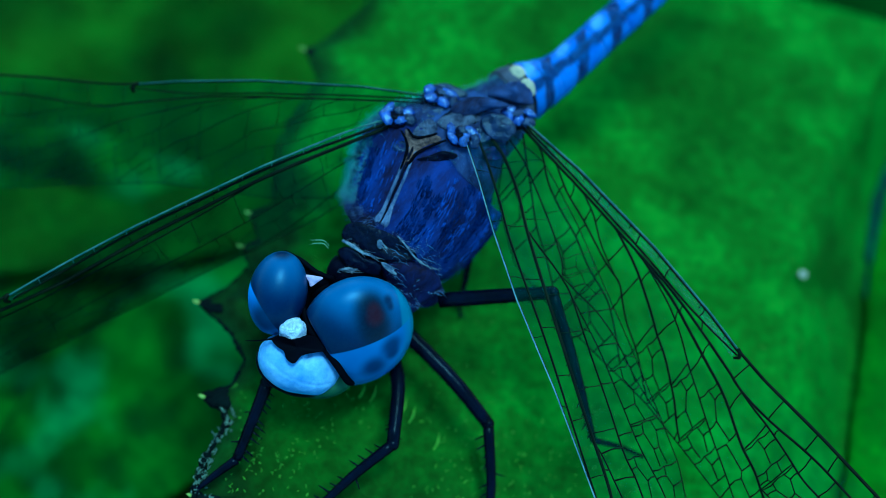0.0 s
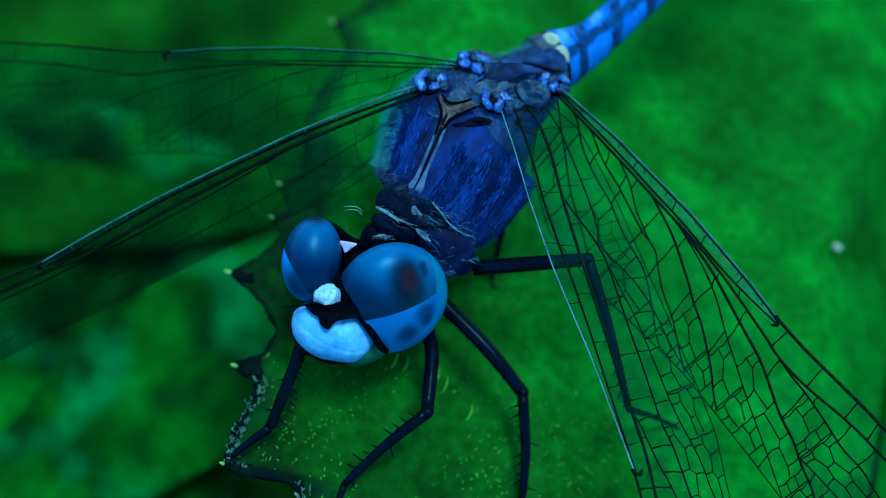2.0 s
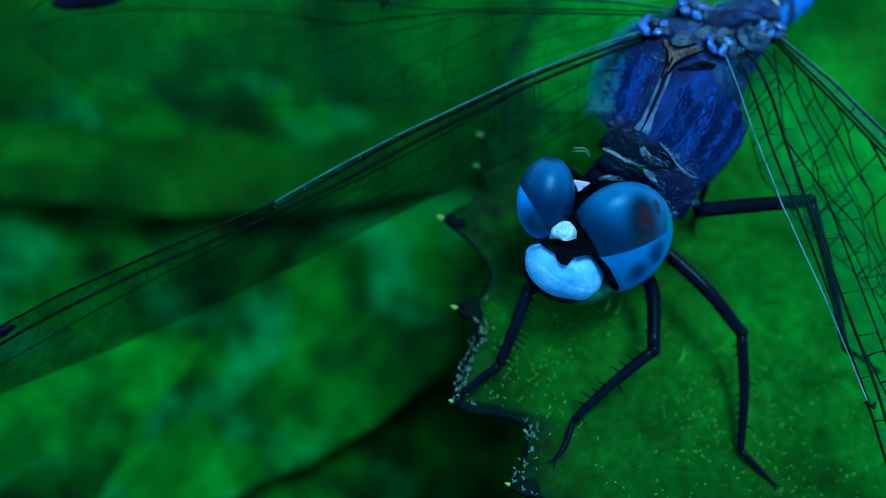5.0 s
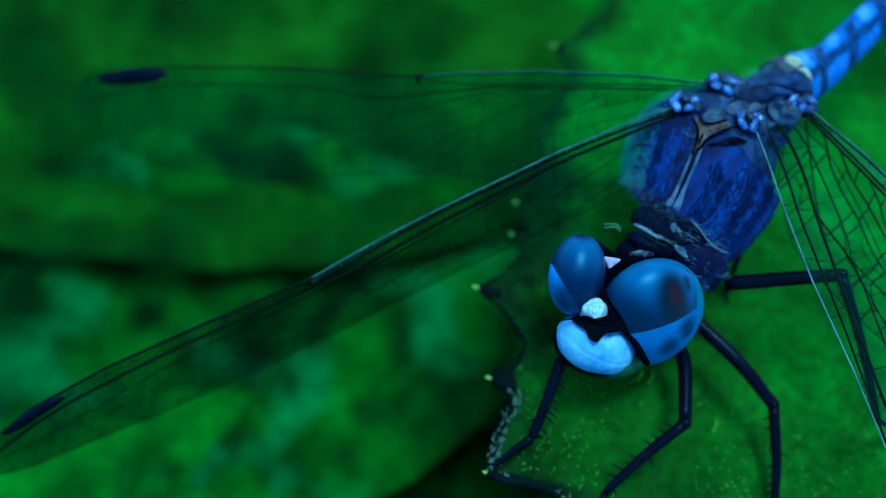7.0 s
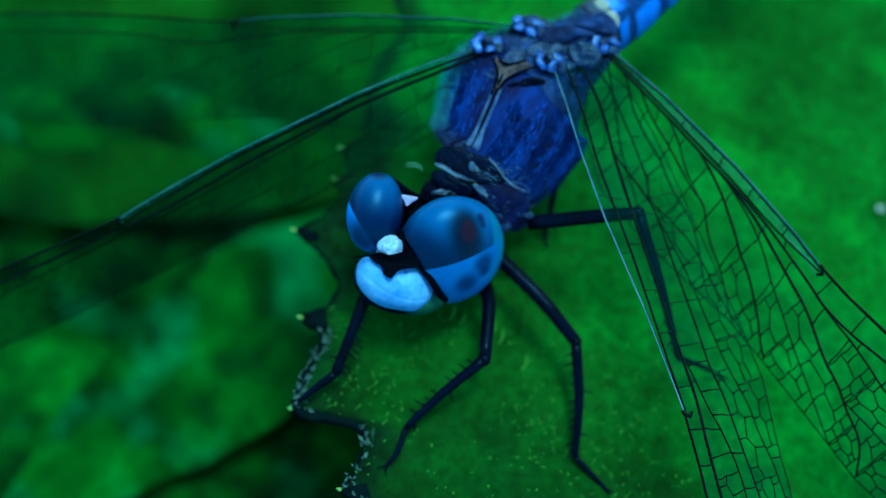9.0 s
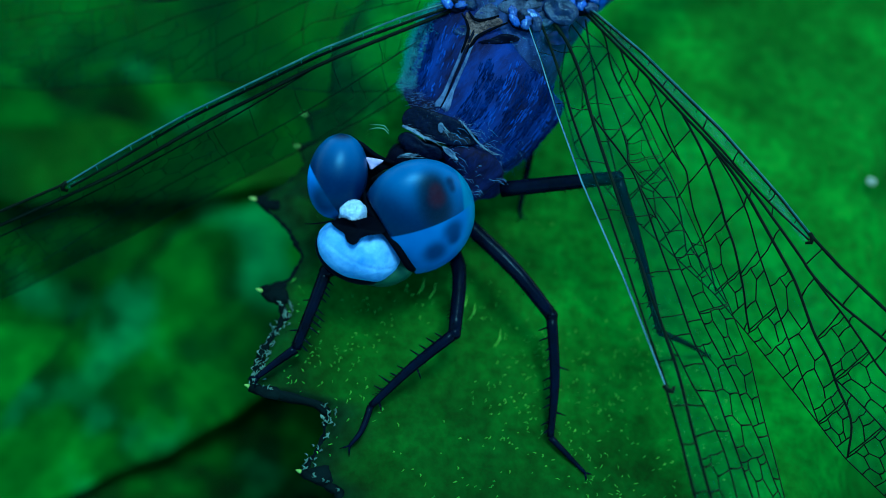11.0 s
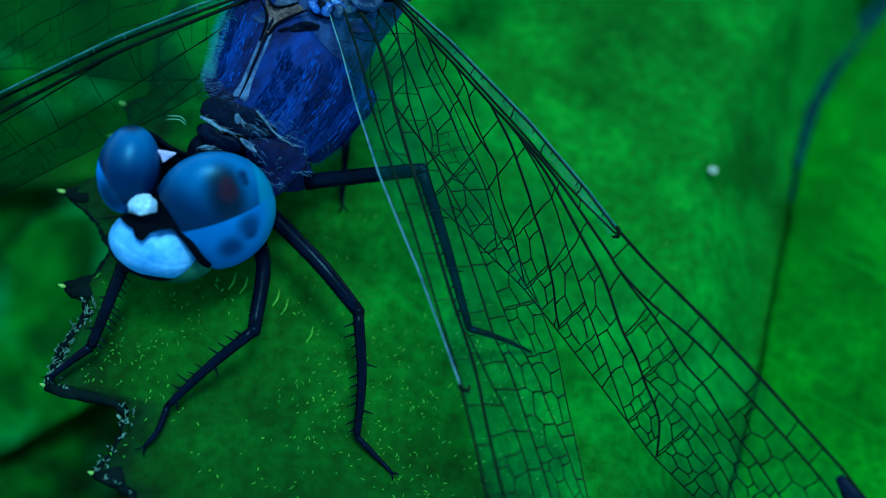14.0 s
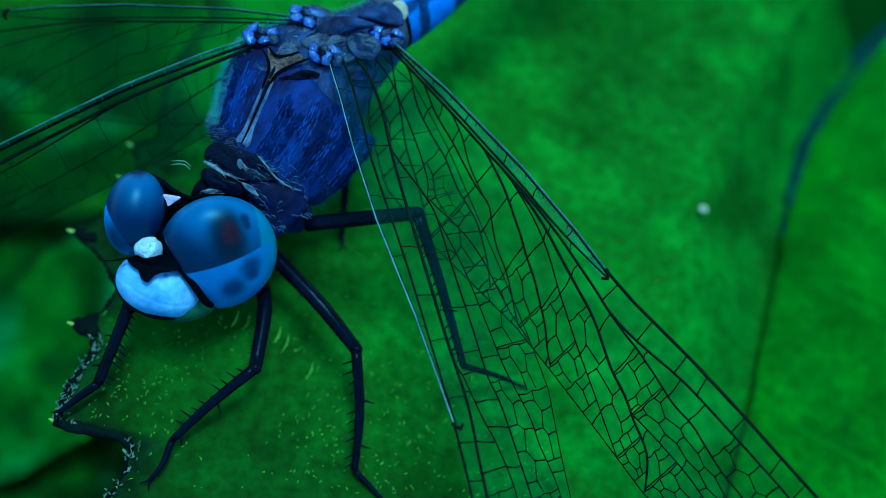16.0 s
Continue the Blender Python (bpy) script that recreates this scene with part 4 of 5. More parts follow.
def build_head():
    bm = bmesh.new()
    ball(bm, (0, -0.35, -0.1), (2.0, 0.9, 1.0), None, 32, 20)
    ball(bm, (0, 0.5, -0.4), (0.9, 1.0, 1.1), None, 24, 16)
    head = part("head", bm, M_DARK, FLY, "black head capsule", HEAD_AT)
    # the rounder eye, cut straight where it meets the face
    bm = bmesh.new()
    axis = Vector((-0.82, 0.55, 0.08)).normalized()
    across = axis.cross(Vector((0, 0, 1))).normalized()
    turn = VIEW_AT.to_3x3().inverted() @ HEAD_AT.to_3x3() @ Matrix((across, axis.cross(across), axis)).transposed()
    cut = Vector((-0.831, -0.513, -0.215))
    for v in ball(bm, (0, 0, 0), (1.93, 2.03, 1.16), turn, 96, 64):
        over = v.co.dot(cut) - 1.03
        if over > 0:
            v.co -= cut * over
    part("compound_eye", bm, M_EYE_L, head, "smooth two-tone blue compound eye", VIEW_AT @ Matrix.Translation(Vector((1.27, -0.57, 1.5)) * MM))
    bm = bmesh.new()
    ball(bm, (0, 0, 0), (0.95, 1.37, 0.9), Matrix.Rotation(radians(-10), 3, "Z"), 64, 48)
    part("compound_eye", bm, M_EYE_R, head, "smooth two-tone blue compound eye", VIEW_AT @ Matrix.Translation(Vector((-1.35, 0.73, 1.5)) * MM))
    bm = bmesh.new()
    tilt = Matrix.Rotation(radians(-19), 3, "Z")
    ball(bm, (-0.61, -1.72, 1.1), (1.45, 1.0, 0.75), tilt, 40, 28)
    part("face_rim", bm, M_DARK, head, "black rim round the face", VIEW_AT)
    bm = bmesh.new()
    for v in ball(bm, (0, 0, 0), (1.0, 1.0, 1.0), None, 96, 64):
        q = v.co
        q = Vector([math.copysign(abs(c) ** 0.9, c) for c in q])
        q = tilt @ Vector((q.x * 1.38, q.y * 0.95, q.z * 0.95))
        q *= 1 + 0.03 * noise.noise(q * 1.9) + 0.008 * noise.noise(q * 7.0)
        q += Vector((-0.62, -1.63, 1.25))
        # crease beside the brow and the groove above the lip
        a = Vector((-0.41, -1.19))
        b = Vector((-0.61, -1.7))
        flat = Vector((q.x, q.y))
        k = max(0.0, min(1.0, (flat - a).dot(b - a) / (b - a).length_squared))
        q.z -= 0.12 * (1 - k) * math.exp(-((flat - a - (b - a) * k).length / 0.09) ** 2)
        q.z -= 0.02 * math.exp(-((q.y - 0.28 * q.x * q.x + 2.25) / 0.05) ** 2)
        v.co = q
    part("face", bm, M_FACE, head, "pale blue-white face", VIEW_AT)
    bm = bmesh.new()
    shell(bm, [(-1.59, -0.74, 2.0), (-1.31, -0.61, 2.3), (-1.07, -0.69, 2.5), (-0.8, -0.66, 2.55), (-0.47, -0.58, 2.5), (-0.14, -0.71, 2.4), (0.07, -1.05, 2.35), (-0.24, -1.13, 2.4), (-0.54, -1.18, 2.4), (-0.74, -1.26, 2.4), (-0.95, -1.47, 2.4), (-1.16, -1.35, 2.35), (-1.24, -1.1, 2.3), (-1.43, -0.97, 2.15)], 0.03, 1.0, 0.03)
    part("brow", bm, M_JET, head, "black brow band", VIEW_AT)
    bm = bmesh.new()
    tube(bm, spline([(-0.55, 0.4, 1.6), (-0.48, -0.08, 1.85), (-0.27, -0.55, 2.1), (0.07, -1.0, 2.2), (0.5, -1.62, 2.2), (0.84, -2.1, 2.05), (1.05, -2.25, 1.8)], 24), [0.05, 0.12, 0.16, 0.14, 0.12, 0.13, 0.1], 10)
    part("seam", bm, M_JET, head, "black seam between face and eye", VIEW_AT)
    bm = bmesh.new()
    ball(bm, (-0.93, -0.45, 2.0), (0.45, 0.43, 0.42), None, 48, 32, 0.1)
    ball(bm, (-0.94, -0.36, 2.3), (0.1, 0.22, 0.13), None, 20, 14, 0.1)
    part("vertex_knob", bm, M_KNOB, head, "pale knob between the eyes", VIEW_AT)
    bm = bmesh.new()
    ball(bm, (-0.52, 0.55, 0.9), (0.3, 1.0, 0.7), Matrix.Rotation(radians(-8), 3, "Z"), 24, 16)
    tube(bm, spline([(-1.09, 2.06, 1.2), (-0.55, 1.76, 1.3), (-0.1, 1.41, 1.4), (0.48, 1.16, 1.4)], 12), [0.06, 0.1, 0.09, 0.08], 8)
    shell(bm, [(-0.8, 1.96, 1.1), (-0.48, 1.75, 1.2), (-0.07, 1.42, 1.3), (0.48, 1.16, 1.3), (0.12, 0.92, 1.3), (-0.35, 0.71, 1.3), (-0.55, 1.27, 1.2)], 0.05, 0.5)
    part("head_margin", bm, M_JET, head, "black margin behind the eyes", VIEW_AT)
    bm = bmesh.new()
    shell(bm, [(-0.5, 1.32, 1.7), (-0.21, 1.3, 1.75), (0.08, 1.23, 1.8), (-0.1, 1.08, 1.8), (-0.32, 0.94, 1.8), (-0.39, 1.11, 1.75)], 0.06, 0.2)
    part("occiput", bm, M_OCCIPUT, head, "small pale triangle behind the eyes", VIEW_AT)
    bm = bmesh.new()
    ball(bm, (0.29, -2.32, 1.0), (0.95, 0.5, 0.6), Matrix.Rotation(radians(8), 3, "Z"), 24, 16, 0.05)
    part("jaw", bm, M_JAW, head, "grey-green lower lip", VIEW_AT)
    for pts in ([(-1.32, -0.72, 1.9), (-1.58, -0.72, 1.9), (-2.01, -0.79, 1.7), (-2.4, -0.8, 1.5)], [(-0.1, -0.78, 2.3), (0.03, -0.68, 2.4), (0.13, -0.51, 2.5)]):
        bm = bmesh.new()
        tube(bm, spline(pts, 10), [0.05, 0.03, 0.012], 5)
        part("antenna", bm, M_JET, head, "short black bristle antenna", VIEW_AT)
    return head


build_head()


def build_neck():
    bm = bmesh.new()
    ball(bm, (2.3, 2.4, 3.1), (1.2, 0.8, 0.9), None, 20, 12, 0.1)
    neck = part("neck", bm, M_DARK, FLY, "black neck shield with pale hairs")
    for pts, dome in (([(0.88, 2.49, 0.9), (0.95, 2.91, 0.95), (1.33, 3.04, 1.2), (2.0, 2.81, 1.55), (2.41, 2.62, 1.8), (2.91, 2.26, 1.95), (3.2, 1.87, 1.9), (2.75, 1.74, 1.85), (2.25, 1.78, 1.7), (1.83, 1.94, 1.5), (1.41, 2.15, 1.2)], 0.14),
                      ([(0.73, 2.06, 0.9), (0.91, 2.22, 1.1), (1.2, 2.14, 1.25), (1.47, 1.89, 1.4), (1.92, 1.74, 1.5), (2.12, 1.5, 1.45), (1.98, 1.25, 1.3), (1.58, 1.31, 1.3), (1.24, 1.46, 1.2), (0.85, 1.69, 1.0)], 0.3)):
        bm = bmesh.new()
        shell(bm, pts, dome, 0.6, 0.05)
        part("collar", bm, M_COLLAR, neck, "glossy black collar lobe", VIEW_AT)
    bm = bmesh.new()
    shell(bm, [(2.13, 1.6, 1.35), (2.93, 1.79, 1.7), (3.79, 1.46, 1.6), (4.24, 0.92, 1.2), (3.88, 0.44, 1.0), (3.26, -0.08, 0.8), (2.79, -0.01, 0.75), (2.68, 0.58, 0.9), (2.36, 1.01, 1.0)], 0.45, 0.8, 0.12)
    side = part("leg_base", bm, M_FLANK, neck, "dark hairy flank above the leg bases", VIEW_AT)
    bm = bmesh.new()
    for c, r in (((4.5, 2.2, 2.8), (0.75, 0.6, 0.7)), ((3.6, 1.9, 2.6), (0.7, 0.6, 0.7))):
        ball(bm, c, r, None, 18, 12, 0.15)
    part("leg_base", bm, M_FLANK, neck, "dark leg bases")
    rnd = random.Random(17)
    for pts, r in (([(0.85, 2.43, 1.05), (1.13, 2.26, 1.3), (1.44, 2.04, 1.5), (1.84, 1.88, 1.65)], [0.05, 0.07, 0.05, 0.03]), ([(2.54, 2.58, 1.95), (2.81, 2.23, 2.1), (3.1, 1.88, 2.05), (3.64, 1.54, 1.75)], [0.02, 0.035, 0.03, 0.01])):
        bm = bmesh.new()
        line = spline(pts, 14)
        tube(bm, line, r, 6, 0.6)
        for k in range(30):
            p = line[rnd.randrange(14)] + Vector((rnd.uniform(-0.05, 0.05), rnd.uniform(-0.04, 0.04), 0.02))
            d = Vector((rnd.uniform(0.05, 0.35), rnd.uniform(-0.25, 0.06), rnd.uniform(0.0, 0.1)))
            tube(bm, [p, p + d * 0.5 + Vector((0, 0, 0.03)), p + d], [0.008, 0.008, 0.002], 3)
        part("pale_rim", bm, M_WISP, neck, "pale hairy rim of the collar", VIEW_AT)
    for pts in ([(2.03, 1.73, 1.7), (2.28, 1.64, 1.75), (2.59, 1.41, 1.6), (2.93, 1.21, 1.45), (2.51, 1.29, 1.6), (2.16, 1.52, 1.65)], [(1.88, 2.45, 1.85), (2.0, 2.45, 1.88), (2.03, 2.3, 1.85), (1.99, 2.15, 1.8), (1.88, 2.25, 1.8)], [(0.71, 1.43, 0.95), (1.03, 1.54, 1.15), (1.27, 1.43, 1.3), (1.0, 1.41, 1.1)]):
        bm = bmesh.new()
        shell(bm, pts, 0.05, 0.1, 0.03)
        for k in range(22):
            a, b = Vector(pts[0]), Vector(pts[len(pts) // 2])
            p = a.lerp(b, rnd.random()) + Vector((rnd.uniform(-0.05, 0.05), rnd.uniform(-0.06, 0.06), 0.05))
            d = (b - a).normalized() * rnd.uniform(0.1, 0.3) + Vector((rnd.uniform(-0.05, 0.1), rnd.uniform(-0.12, 0.06), 0.03))
            tube(bm, [p, p + d * 0.5 + Vector((0, 0, 0.03)), p + d], [0.007, 0.007, 0.002], 3)
        part("pale_dot", bm, M_WISP, neck, "pale hairy mark on the collar", VIEW_AT)
    for lift in (0.0, 0.12):
        bm = bmesh.new()
        tube(bm, spline([(1.0, 2.74 + lift, 4.15), (0.82, 2.85 + lift, 4.25), (0.55, 2.84 + lift, 4.25), (0.36, 2.78 + lift * 1.4, 4.22)], 10), [0.012, 0.018, 0.014, 0.004], 6, 0.6)
        part("seta", bm, M_SETA, neck, "pale curved seta beside the collar")
    for count, x0, x1, y0, y1, z, ln in ((70, 2.1, 4.2, 0.6, 1.9, 1.75, 0.5), (28, 2.6, 3.4, 0.2, 1.2, 1.5, 0.35), (40, 2.3, 3.9, 1.7, 2.6, 2.0, 0.45)):
        bm = bmesh.new()
        for k in range(count):
            p = Vector((rnd.uniform(x0, x1), rnd.uniform(y0, y1), z - rnd.uniform(0.0, 0.35)))
            p.z -= 0.35 * max(0.0, p.x - 3.0)
            d = Vector((rnd.uniform(0.4, 1.0), rnd.uniform(-0.75, 0.15), rnd.uniform(-0.1, 0.15))) * ln * rnd.uniform(0.5, 1.2)
            tube(bm, [p, p + d * 0.5 + Vector((0, 0.06, 0.08)), p + d], [0.005, 0.008, 0.002], 3)
        part("collar_hair", bm, M_HAIR, neck, "wispy pale hairs of the collar", VIEW_AT)
    return neck


build_neck()


def build_abdomen():
    line = [(6.9, 8.75, 5.3), (8.2, 9.5, 5.5), (9.0, 10.1, 5.7), (10.3, 11.45, 6.1), (11.7, 12.9, 6.5), (14.4, 15.7, 7.2), (17.4, 18.8, 7.8)]
    pts = spline(line, 121)

    def section(i):
        j = min(int(i), 119)
        p = pts[j].lerp(pts[j + 1], i - j)
        axis = (pts[j + 1] - pts[max(j - 1, 0)]).normalized()
        side = axis.cross(Vector((0, 0, 1))).normalized()
        return p, axis, side, side.cross(axis), lerp([(0, 1.1), (0.08, 1.08), (0.2, 0.86), (0.35, 0.72), (0.7, 0.66), (1, 0.5)], i / 120)

    def skin(i, a, lift=0.0):
        p, axis, side, up, r = section(i)
        return p + (side * math.cos(a) + up * math.sin(a)) * (r + lift)

    stops = [0, 9, 18, 30, 43, 57, 72, 88, 104, 119]
    for s, (i0, i1) in enumerate(zip(stops, stops[1:])):
        bm = bmesh.new()
        rings = []
        for k in range(13):
            i = i0 + (i1 - i0) * k / 12
            swell = 1 + 0.025 * math.sin(math.pi * k / 12)
            p, axis, side, up, r = section(i)
            rings.append([p + (side * math.cos(a) + up * math.sin(a)) * r * swell for a in [2 * math.pi * q / 28 for q in range(28)]])
        loft(bm, rings)
        seg = part("abdomen_segment", bm, M_WAIST if s == 0 else M_ABDOMEN, FLY, "hairy grey-blue first abdomen segment" if s == 0 else "blue abdomen segment with dark slanting bars")
        if s < 2:
            bm = bmesh.new()
            tube(bm, [skin(i1 - 0.6, 2 * math.pi * q / 28, -0.04) for q in range(29)], 0.09 - 0.04 * s, 6)
            part("band", bm, M_DARK, seg, "black ring at the end of the segment")
        if s == 0:
            for a in (1.25, 1.95):
                bm = bmesh.new()
                p = skin(7.2, a, -0.02)
                up = (p - section(7.2)[0]).normalized()
                axis = section(7.2)[1]
                ball(bm, p, (0.36, 0.27, 0.1), Matrix((up.cross(axis), axis, up)).transposed(), 16, 10, 0.1)
                part("yellow_spot", bm, M_YELLOW, seg, "pale yellow spot")


def abdomen_material():
    """Powdery blue with a dark stripe down one flank, dark slanting bars and paler wedges between them."""
    m, t, b = nodes("banded_blue")
    pos = t.nodes.new("ShaderNodeTexCoord").outputs["Object"]

    def dot(way, off):
        d = t.nodes.new("ShaderNodeVectorMath")
        d.operation = "DOT_PRODUCT"
        d.inputs[1].default_value = [v * 1000 for v in way]
        t.links.new(pos, d.inputs[0])
        n = t.nodes.new("ShaderNodeMath")
        n.inputs[1].default_value = -off
        t.links.new(d.outputs["Value"], n.inputs[0])
        return n.outputs[0]

    def math_of(how, x, y):
        n = t.nodes.new("ShaderNodeMath")
        n.operation = how
        for k, v in enumerate((x, y)):
            if hasattr(v, "is_output"):
                t.links.new(v, n.inputs[k])
            else:
                n.inputs[k].default_value = v
        return n.outputs[0]

    def between(x, lo, hi):
        n = t.nodes.new("ShaderNodeMapRange")
        n.interpolation_type = "SMOOTHSTEP"
        n.inputs[1].default_value, n.inputs[2].default_value = lo, hi
        t.links.new(x, n.inputs[0])
        return n.outputs[0]
    along, over = dot((0.71, 0.69, 0.15), 0.0), dot((0.69, -0.72, 0.0), -1.42)
    ragged = math_of("MULTIPLY", math_of("SUBTRACT", noise_of(t, 900.0, 2.0), 0.5), 0.7)
    over = math_of("ADD", over, ragged)
    swing = math_of("SINE", math_of("ADD", math_of("MULTIPLY", along, 2 * math.pi / 1.75), math_of("MULTIPLY", over, 2.6)), 0.0)
    wide, fine = noise_of(t, 600.0, 2.0), noise_of(t, 3500.0, 3.0)
    base = ramp(t, wide, [(0.36, (0.008, 0.045, 0.36)), (0.64, (0.019, 0.083, 0.45))])
    pale = math_of("MULTIPLY", between(swing, 0.2, 0.9), between(over, 0.25, -0.1))
    base = mixed(t, pale, base, (0.055, 0.165, 0.6))
    bar = math_of("MULTIPLY", between(swing, -0.35, -0.8), between(over, -0.45, -0.2))
    stripe = math_of("MULTIPLY", between(over, 0.16, 0.34), between(over, 0.72, 0.5))
    dark = math_of("MAXIMUM", bar, stripe)
    base = mixed(t, dark, base, (0.001, 0.005, 0.045))
    base = mixed(t, 0.15, base, ramp(t, fine, [(0.35, (0.004, 0.012, 0.08)), (0.7, (0.03, 0.14, 0.7))]))
    t.links.new(base, b.inputs["Base Color"])
    b.inputs["Roughness"].default_value = 0.5
    b.inputs["Specular IOR Level"].default_value = 0.15
    b.inputs["Specular Tint"].default_value = (0.1, 0.4, 1.0, 1)
    bump(t, b, fine, 0.3, 0.00004)
    return m


M_ABDOMEN = abdomen_material()
M_WAIST = plain("grey_waist", (0.006, 0.010, 0.03), (0.03, 0.05, 0.11), 0.6, 4000, 1000, 0.6, 0.00008)
build_abdomen()


# wings: u runs from the root to the tip, v from the leading to the trailing edge
# long veins as (u, v) stations and a radius; the first two of each wing bound the stiff fore strip
HIND_VEINS = (
    ([(0.3, 0.05), (3.1, 0.05), (5.0, 0.10), (6.5, 0.14), (8.7, 0.26), (10.8, 0.20)], 0.045),
    ([(0.3, 0.16), (3.5, 0.19), (5.2, 0.24), (6.8, 0.26), (8.3, 0.36), (9.5, 0.52), (11.0, 0.75), (11.8, 0.89), (13.0, 0.88), (14.6, 0.70), (16.0, 0.66), (19.7, 0.73), (22.0, 1.0), (24.0, 1.6)], 0.050),
    ([(6.0, 0.25), (6.8, 0.33), (8.0, 0.50), (9.0, 0.74), (10.5, 1.15), (11.5, 1.45), (13.0, 2.10), (14.0, 2.42), (14.8, 2.80), (15.9, 3.25), (16.7, 4.15)], 0.054),
    ([(11.3, 0.83), (12.4, 0.99), (13.2, 1.06), (14.2, 1.23), (15.2, 1.43), (16.1, 1.45), (16.9, 1.62), (17.9, 1.80), (18.9, 1.88), (21.0, 2.3), (23.4, 2.9)], 0.038),
    ([(5.0, 0.23), (6.5, 0.68), (7.7, 1.24), (8.5, 1.68), (9.4, 2.08), (10.5, 2.78), (11.2, 3.29), (11.7, 3.62)], 0.046),
    ([(6.3, 0.28), (7.8, 0.62), (8.9, 1.02), (10.0, 1.63), (11.1, 2.13), (12.4, 2.77), (13.8, 3.36), (15.3, 4.08)], 0.030),
    ([(2.0, 0.17), (3.0, 0.59), (4.1, 0.84), (5.6, 1.29), (6.4, 1.44), (6.9, 1.76), (7.6, 2.19), (8.4, 2.56), (9.3, 3.1), (10.0, 3.5)], 0.034),
    ([(3.4, 0.2), (4.2, 0.49), (5.0, 0.93), (5.7, 1.22), (6.3, 1.43)], 0.030),
    ([(1.2, 0.19), (1.5, 0.32), (2.3, 0.81), (3.3, 1.18), (4.2, 1.42), (5.3, 1.84), (6.6, 2.15), (7.6, 2.75), (8.4, 3.3)], 0.034),
    ([(0.5, 0.3), (1.6, 1.1), (2.8, 2.0), (4.2, 2.8), (5.8, 3.7)], 0.034),
    ([(14.6, 2.68), (16.0, 2.66), (17.5, 2.75), (19.0, 3.1), (20.5, 3.9)], 0.028))
HIND = dict(
    length=24.6, nodus=10.8, stigma=(20.6, 23.3), veins=HIND_VEINS,
    lead=[(0, 0.0), (0.6, -0.1), (2.7, -0.28), (6.4, -0.31), (9.2, -0.14), (10.8, 0.05), (12, 0.1), (14.6, 0.0), (17, 0.0), (20.5, 0.1), (23.5, 0.5), (24.4, 1.2), (24.6, 1.7)],
    trail=[(0.0, 0.25), (0.6, 1.4), (1.5, 2.6), (3.5, 3.7), (6, 3.85), (10, 3.6), (12, 3.75), (14, 3.95), (16.7, 4.25), (19, 4.15), (21, 3.9), (23, 3.2), (24.2, 2.3), (24.6, 1.75)])
FORE_VEINS = (
    ([(0.2, 0.5), (1.2, 0.5), (2.5, 0.40), (3.6, 0.27), (5.0, 0.23), (7.3, 0.22), (10.6, 0.12), (12.8, 0.08)], 0.054),
    ([(0.1, 1.0), (0.9, 1.22), (1.7, 1.27), (2.5, 1.24), (3.7, 1.09), (5.3, 0.98), (8.0, 0.86), (10.0, 0.78), (12.3, 0.75), (14.0, 0.47), (15.6, 0.28), (17.8, 0.12), (20.0, 0.15), (22.5, 0.45), (24.8, 1.2)], 0.07),
    ([(11.0, 0.80), (11.5, 0.95), (12.8, 1.12), (13.8, 1.30), (15.3, 1.38), (17.5, 1.17), (20.0, 1.2), (24.2, 1.8)], 0.040),
    ([(3.7, 1.13), (4.4, 1.33), (5.5, 1.72), (6.2, 1.87), (8.0, 1.81), (10.0, 1.80), (11.6, 1.76), (12.6, 1.92), (14.5, 1.92), (16.4, 1.87), (18.4, 1.68), (21.0, 1.85), (24.0, 2.3)], 0.048),
    ([(0.1, 1.5), (1.2, 1.95), (2.3, 2.05), (3.5, 2.10), (4.3, 2.09), (5.0, 2.0), (5.5, 1.74)], 0.044),
    ([(6.2, 1.89), (8.0, 2.25), (10.0, 2.40), (11.5, 2.50), (13.2, 2.78), (14.2, 2.80), (15.4, 2.93), (16.6, 2.90), (17.6, 2.97)], 0.034),
    ([(5.5, 1.8), (6.6, 2.5), (8.0, 3.05), (9.6, 3.4), (10.8, 3.75)], 0.034))
FORE = dict(
    length=25.5, nodus=12.8, stigma=(21.2, 23.4), veins=FORE_VEINS,
    lead=[(0, 0.0), (1.5, -0.05), (3.4, -0.2), (5.8, -0.26), (7.6, -0.16), (9, -0.07), (12.8, 0.03), (14.5, -0.1), (16, -0.28), (17.5, -0.36), (20, -0.3), (22.5, 0.05), (24.4, 0.8), (25.5, 1.8)],
    trail=[(0.0, 1.6), (0.5, 2.1), (1.5, 2.7), (4, 3.2), (8, 3.6), (11, 3.8), (12.6, 3.85), (14.5, 3.55), (16, 3.33), (17.6, 3.0), (21, 2.9), (24, 2.5), (25.2, 2.1), (25.5, 1.85)])


LEFT_VEINS = (
    ([(0.2, 0.08), (2.0, -0.14), (4.8, -0.44), (7.4, -0.43), (9.5, -0.36), (11.6, -0.1), (14.2, 0.2)], 0.055),
    ([(0.2, 0.22), (2.0, 0.08), (4.8, -0.1), (7.4, -0.04), (9.5, 0.07), (11.6, 0.33), (13.0, 0.5), (16.0, 0.53), (20.0, 0.5), (24.0, 0.8), (27.5, 1.5)], 0.068),
    ([(5.5, -0.05), (9.0, 0.36), (12.0, 0.75), (14.0, 0.95), (18.0, 1.1), (22.0, 1.4), (27.0, 1.95)], 0.034),
    ([(0.3, 0.5), (1.5, 0.8), (4.0, 1.2), (8.0, 1.7), (13.0, 2.3), (18.0, 3.1), (20.0, 3.3)], 0.022),
    ([(0.2, 0.8), (2.0, 1.8), (4.5, 2.6), (7.0, 3.1)], 0.022))
